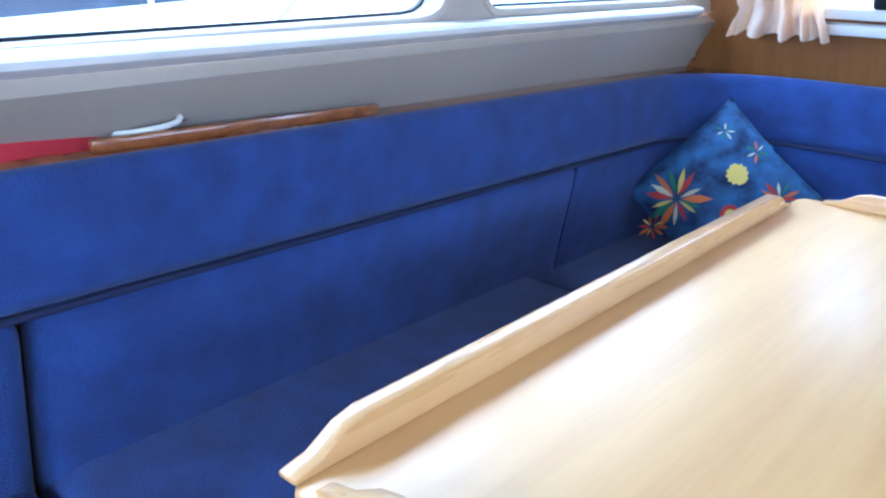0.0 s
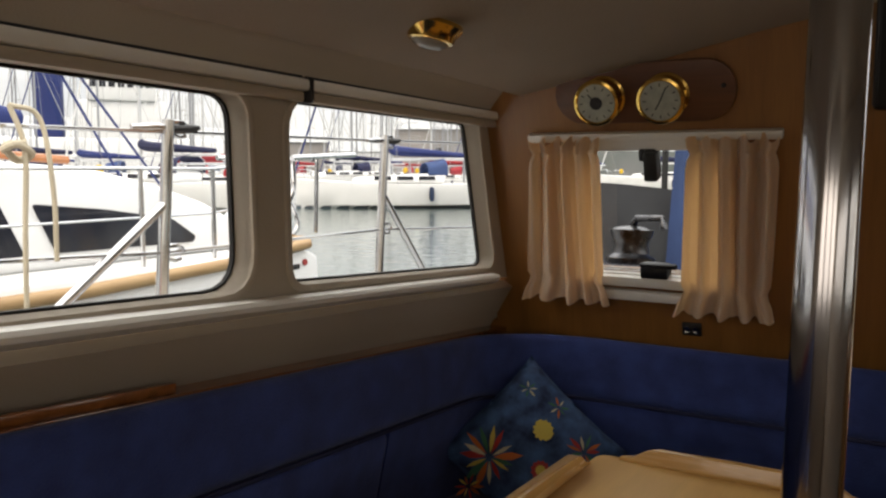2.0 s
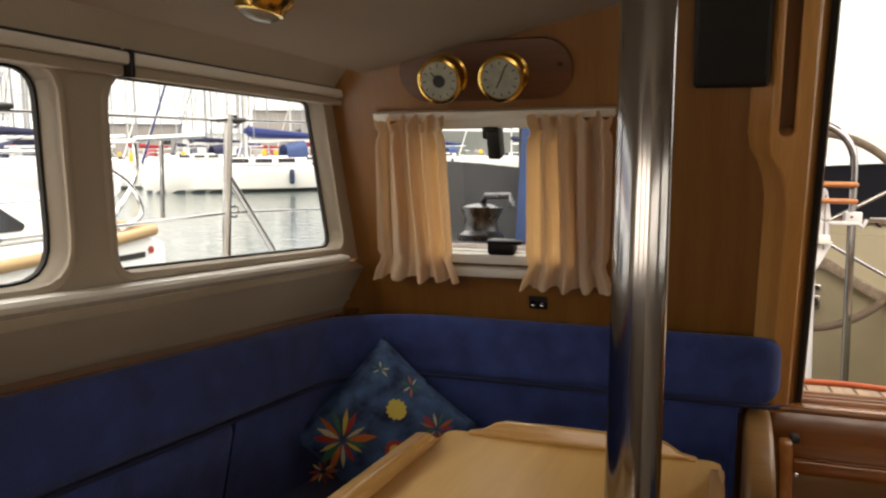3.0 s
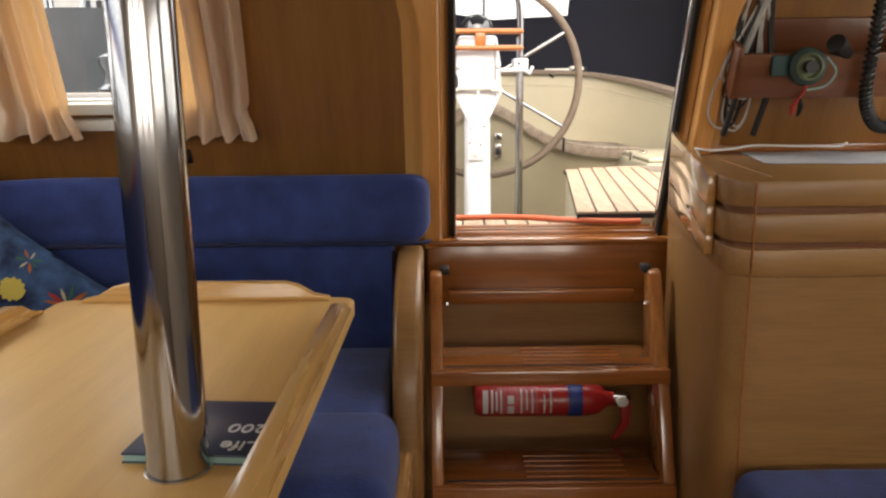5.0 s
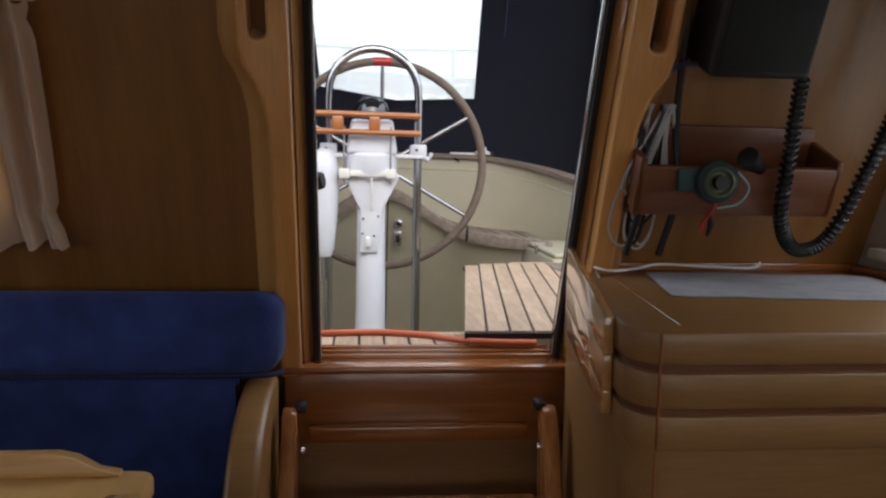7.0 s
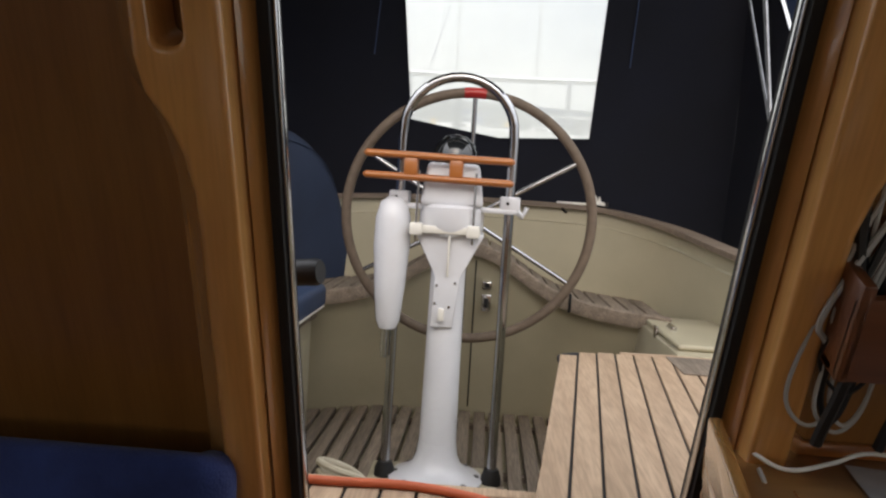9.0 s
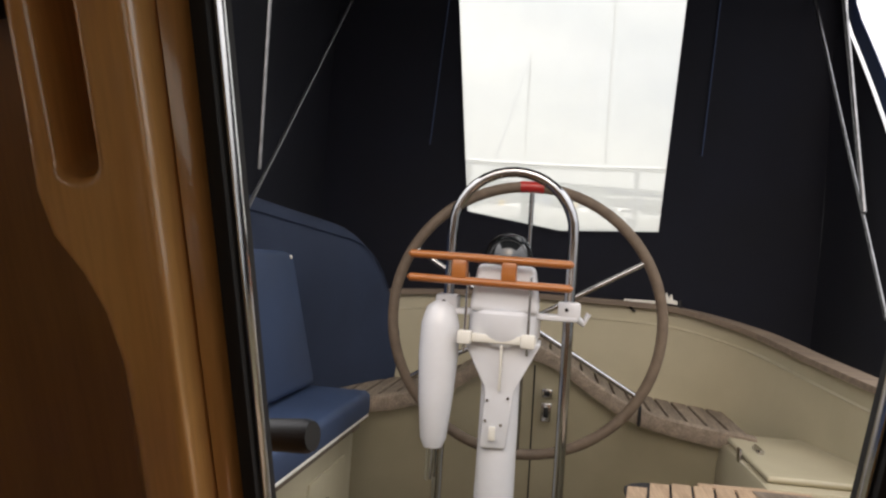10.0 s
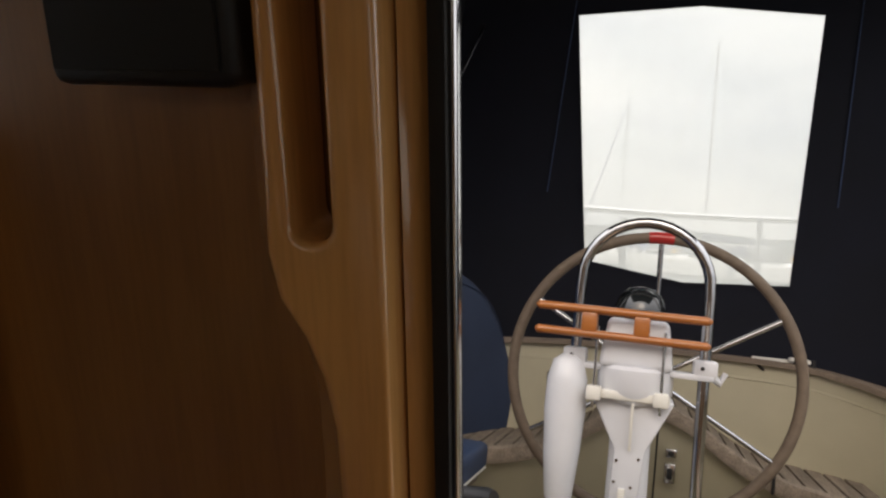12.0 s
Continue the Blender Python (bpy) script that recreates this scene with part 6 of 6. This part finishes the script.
# the boat alongside: cabin side, dark window, rubbing strake
nb = thing("neighbour_boat", "white motor sailer moored alongside with a wooden rubbing strake", "boat", OUT @ pose(-3.5, 1.35, 0))
YZ = Matrix(((0, 1, 0, 0), (1, 0, 0, 0), (0, 0, 1, 0), (0, 0, 0, 1)))
prof = [(-9.0, 1.36), (0.1, 1.33), (0.24, 1.28), (0.27, 0.0), (-9.0, 0.0)]
part("hull", prism(prof, -2.6, 0.0, r=0.03, m=YZ), HULL, nb)
part("rubbing_strake", tube([(0.01, -9.0, 1.27), (0.01, -1.4, 1.27), (0.01, -0.5, 1.305), (0.01, 0.12, 1.36), (-0.05, 0.18, 1.365), (-0.4, 0.2, 1.365)], 0.032, 10), wood("pale_oak_strake", (0.42, 0.27, 0.13), (0.32, 0.19, 0.09), 0.6, "y", 0.1), nb, "pale oak strake")
roof = [(-8.0, 1.33), (0.06, 1.33), (0.02, 1.42), (-0.12, 1.5), (-0.34, 1.61), (-0.69, 1.72), (-1.06, 1.80), (-1.5, 1.83), (-2.5, 1.86), (-8.0, 1.92)]
cb = part("cabin", prism(roof, -2.0, -0.32, r=0.05, seg=3, m=YZ), HULL, nb)
for pts in ([(-1.27, 1.41), (-0.46, 1.40), (-0.44, 1.43), (-0.60, 1.535), (-1.0, 1.60), (-1.38, 1.64)], [(-2.5, 1.42), (-1.42, 1.41), (-1.53, 1.65), (-2.5, 1.67)], [(-3.8, 1.42), (-2.65, 1.42), (-2.65, 1.67), (-3.8, 1.68)]):
    part("cabin_window", prism(rounded(pts, 0.025), -0.327, -0.312, m=YZ), TINT, cb, "dark tinted window")
part("grab_rail", tube([(-0.6, -4.0, 1.90), (-0.6, -1.4, 1.865), (-0.6, -1.0, 1.84)], 0.022, 8), RACKW, nb, "varnished grab rail")
for y in (-0.55, -1.0, -1.9, -3.3):
    part("rail_post", tube([(-0.06, y, 1.3), (-0.06, y, 1.80)], 0.012, 8), STEEL, nb)
part("rail", tube([(-0.06, -6, 1.80), (-0.06, -0.55, 1.80), (-0.3, 0.1, 1.83), (-1.2, 0.25, 1.83)], 0.009, 8), STEEL, nb)
part("rail", tube([(-0.06, -6, 1.56), (-0.06, -0.55, 1.57), (-0.3, 0.1, 1.6)], 0.006, 8), STEEL, nb)
for x in (-0.3, -0.75):
    part("stern_frame", tube(smoothpath([(x, 0.05, 1.33), (x, 0.34, 1.62), (x, 0.36, 1.86)], 5), 0.016, 8), STEEL, nb)
    part("stern_frame", tube([(x, 0.58, 1.38), (x, 0.6, 1.87)], 0.014, 8), STEEL, nb)
part("davit_bar", tube([(-0.25, 0.3, 1.87), (-0.25, 0.95, 1.90)], 0.018, 8), STEEL, nb)
part("davit_bar", tube([(-0.9, 0.3, 1.87), (-0.9, 0.95, 1.90)], 0.018, 8), STEEL, nb)
part("stern_frame", tube([(-0.25, 0.36, 1.86), (-0.9, 0.36, 1.86)], 0.014, 8), STEEL, nb)
part("anchor_fitting", tube(smoothpath([(-0.2, 0.1, 1.36), (-0.15, 0.22, 1.44), (-0.2, 0.2, 1.6), (-0.25, 0.05, 1.72)], 4), 0.014, 8), STEEL, nb)
bm_ = part("boom", tube([(-1.0, -6.0, 2.42), (-1.0, -0.72, 2.37)], 0.055, 14), HULL, nb, "white boom")
part("end_cap", tube([(-1.0, -0.72, 2.37), (-1.0, -0.60, 2.369)], [0.058, 0.05], 14), BLACK, bm_, "black boom end")
part("boom_strap", tube([(-1.0, -0.86, 2.3715), (-1.0, -0.80, 2.371)], 0.0575, 14), BLACK, bm_)
part("sail_cover", tube([(-1.5, -6.0, 2.12), (-1.5, -0.9, 2.10), (-1.5, -0.68, 2.09)], [0.1, 0.08, 0.05], 10), BLUES, nb, "blue sail cover")
for pts in (((-1.0, -0.75, 2.33), (-1.05, -0.15, 1.45)), ((-1.05, -0.62, 2.36), (-1.3, 0.5, 1.3))):
    part("blue_line", tube(pts, 0.008, 6), BLUES, nb, "blue rope")
part("name_bar", rbox(0.0, 0.006, -0.16, 0.05, 1.215, 1.245), BLACK, nb, "bar of dark lettering", smooth=False)
part("red_badge", lathe([(0.0, 0), (0.02, 0), (0.02, 0.008), (0, 0.008)], 16, m=pose(0.0, 0.10, 1.25, 0, 90)), RED, nb, "red badge")

# pontoon, far ship, quay and shore
pn = thing("pontoon", "low grey floating pontoon with a pale edge", "pontoon", OUT @ pose(-11.0, 37, 0, 0, 0, 62), kind="structure")
part("deck", rbox(-1.0, 1.0, -14, 14, 0.05, 0.45, 0.04), CONC, pn)
part("edge", rbox(-1.05, -1.0, -14, 14, 0.3, 0.5, 0.02), HULL, pn)
for k in range(3):
    pz = part("pile", tube([(1.3, -10 + 10 * k, -1), (1.3, -10 + 10 * k, 3.0)], 0.16, 12), RUBBER, pn)
x, y = polar(51.5, 95)
sh = thing("white_ship", "white ship superstructure with a red mast, far off", "ship", OUT @ pose(x, y, 0, 0, 0, 50))
part("hull", rbox(-14, 10, -4, 4, 0, 5, 0.4), HULL, sh)
up = part("deckhouse", rbox(-5, 4, -3.5, 3.5, 5, 9.0, 0.2), HULL, sh)
brg = part("bridge", rbox(-4, 3, -4, 4, 9.0, 12.0, 0.2), HULL, sh)
for k in range(7):
    part("bridge_window", rbox(-3.6 + 0.92 * k, -2.95 + 0.92 * k, -4.06, -3.95, 10.4, 11.2, 0.03), TINT, brg)
part("mast", tube([(0, 0, 12), (0, 0, 19)], 0.3, 8), RED, sh, "red mast")
part("yard", tube([(-1.5, 0, 16), (1.5, 0, 16)], 0.12, 6), RED, sh)
fn = part("funnel", rbox(-9.4, -6.6, -1.5, 1.5, 5, 15.0, 0.4), BLUES, sh, "tall blue funnel")
part("funnel_band", rbox(-9.45, -6.55, -1.55, 1.55, 12.0, 12.7, 0.2), YELLOW, fn, "yellow band")
rnd = random.Random(11)
BRICKF = mat("far_masonry", (0.34, 0.31, 0.29), 0.9, 0, (0.26, 0.24, 0.23), 0.2)
for k in range(18):
    yaw = -60 + 8 * k + rnd.uniform(-2, 2)
    x, y = polar(yaw, 190 + rnd.uniform(-20, 40))
    if -14 < yaw < 24:
        continue
    wdt, hgt = rnd.uniform(10, 17), rnd.uniform(5, 11)
    bd = thing("harbour_building", "pale harbour building with a pitched roof, far off", "building", OUT @ pose(x, y, 0, 0, 0, yaw), group="buildings along the quay")
    part("wall", rbox(-wdt, wdt, -6, 6, 0, hgt), BRICKF if k % 2 else HULL, bd, smooth=False)
    part("roof", prism([(-6.5, hgt), (6.5, hgt), (0, hgt + 3.0)], -wdt - 0.3, wdt + 0.3, m=Matrix(((0, 1, 0, 0), (1, 0, 0, 0), (0, 0, 1, 0), (0, 0, 0, 1)))), GREYD, bd, smooth=False)
    for j in range(5):
        xx = -wdt * 0.8 + wdt * 0.4 * j
        part("window", rbox(xx - 0.7, xx + 0.7, -6.1, -5.95, hgt * 0.45, hgt * 0.45 + 1.8), TINT, bd, smooth=False)
own = bmesh.new()
ring0 = []
for k in range(97):
    a = 2 * math.pi * k / 96
    h = 5 + 7 * (noise.noise(Vector((4 * math.cos(a), 4 * math.sin(a), 3))) + 0.6) + 1.5 * noise.noise(Vector((30 * math.cos(a), 30 * math.sin(a), 0)))
    ring0.append((own.verts.new((300 * math.cos(a), 300 * math.sin(a), -1)), own.verts.new((300 * math.cos(a), 300 * math.sin(a), max(2, h))), own.verts.new((340 * math.cos(a), 340 * math.sin(a), -1))))
for a, b in zip(ring0, ring0[1:]):
    own.faces.new((a[0], b[0], b[1], a[1]))
    own.faces.new((a[1], b[1], b[2], a[2]))
w = part("backdrop_shore", own, mat("far_shore", (0.13, 0.15, 0.14), 0.95, 0, (0.2, 0.2, 0.2), 0.05), m=OUT)
tagged(w, "low hazy far shore round the harbour", "shore", kind="structure")

# the stern rail seen through the clear window
pp = thing("stern_rail", "stainless stern rail behind the clear window", "rail")
for nm, z, r in (("top_rail", 1.97, 0.019), ("lower_rail", 1.58, 0.012)):
    part(nm, tube(smoothpath([(-1.25, 2.9, z - 0.03), (-0.95, 3.55, z), (0.0, 3.75, z), (0.95, 3.55, z), (1.25, 2.9, z - 0.03)], 6), r, 10), STEEL, pp)
for x in (-0.55, 0.42, 0.86):
    part("post", tube([(x, 3.66 - 0.1 * x * x, 1.0), (x, 3.68 - 0.1 * x * x, 1.97)], 0.019, 10), STEEL, pp)
w = part("stern_deck", rbox(-1.3, 1.3, 2.6, 3.8, 0.9, 1.0, 0.02), GRP)
tagged(w, "cream stern deck", "deck", kind="structure")
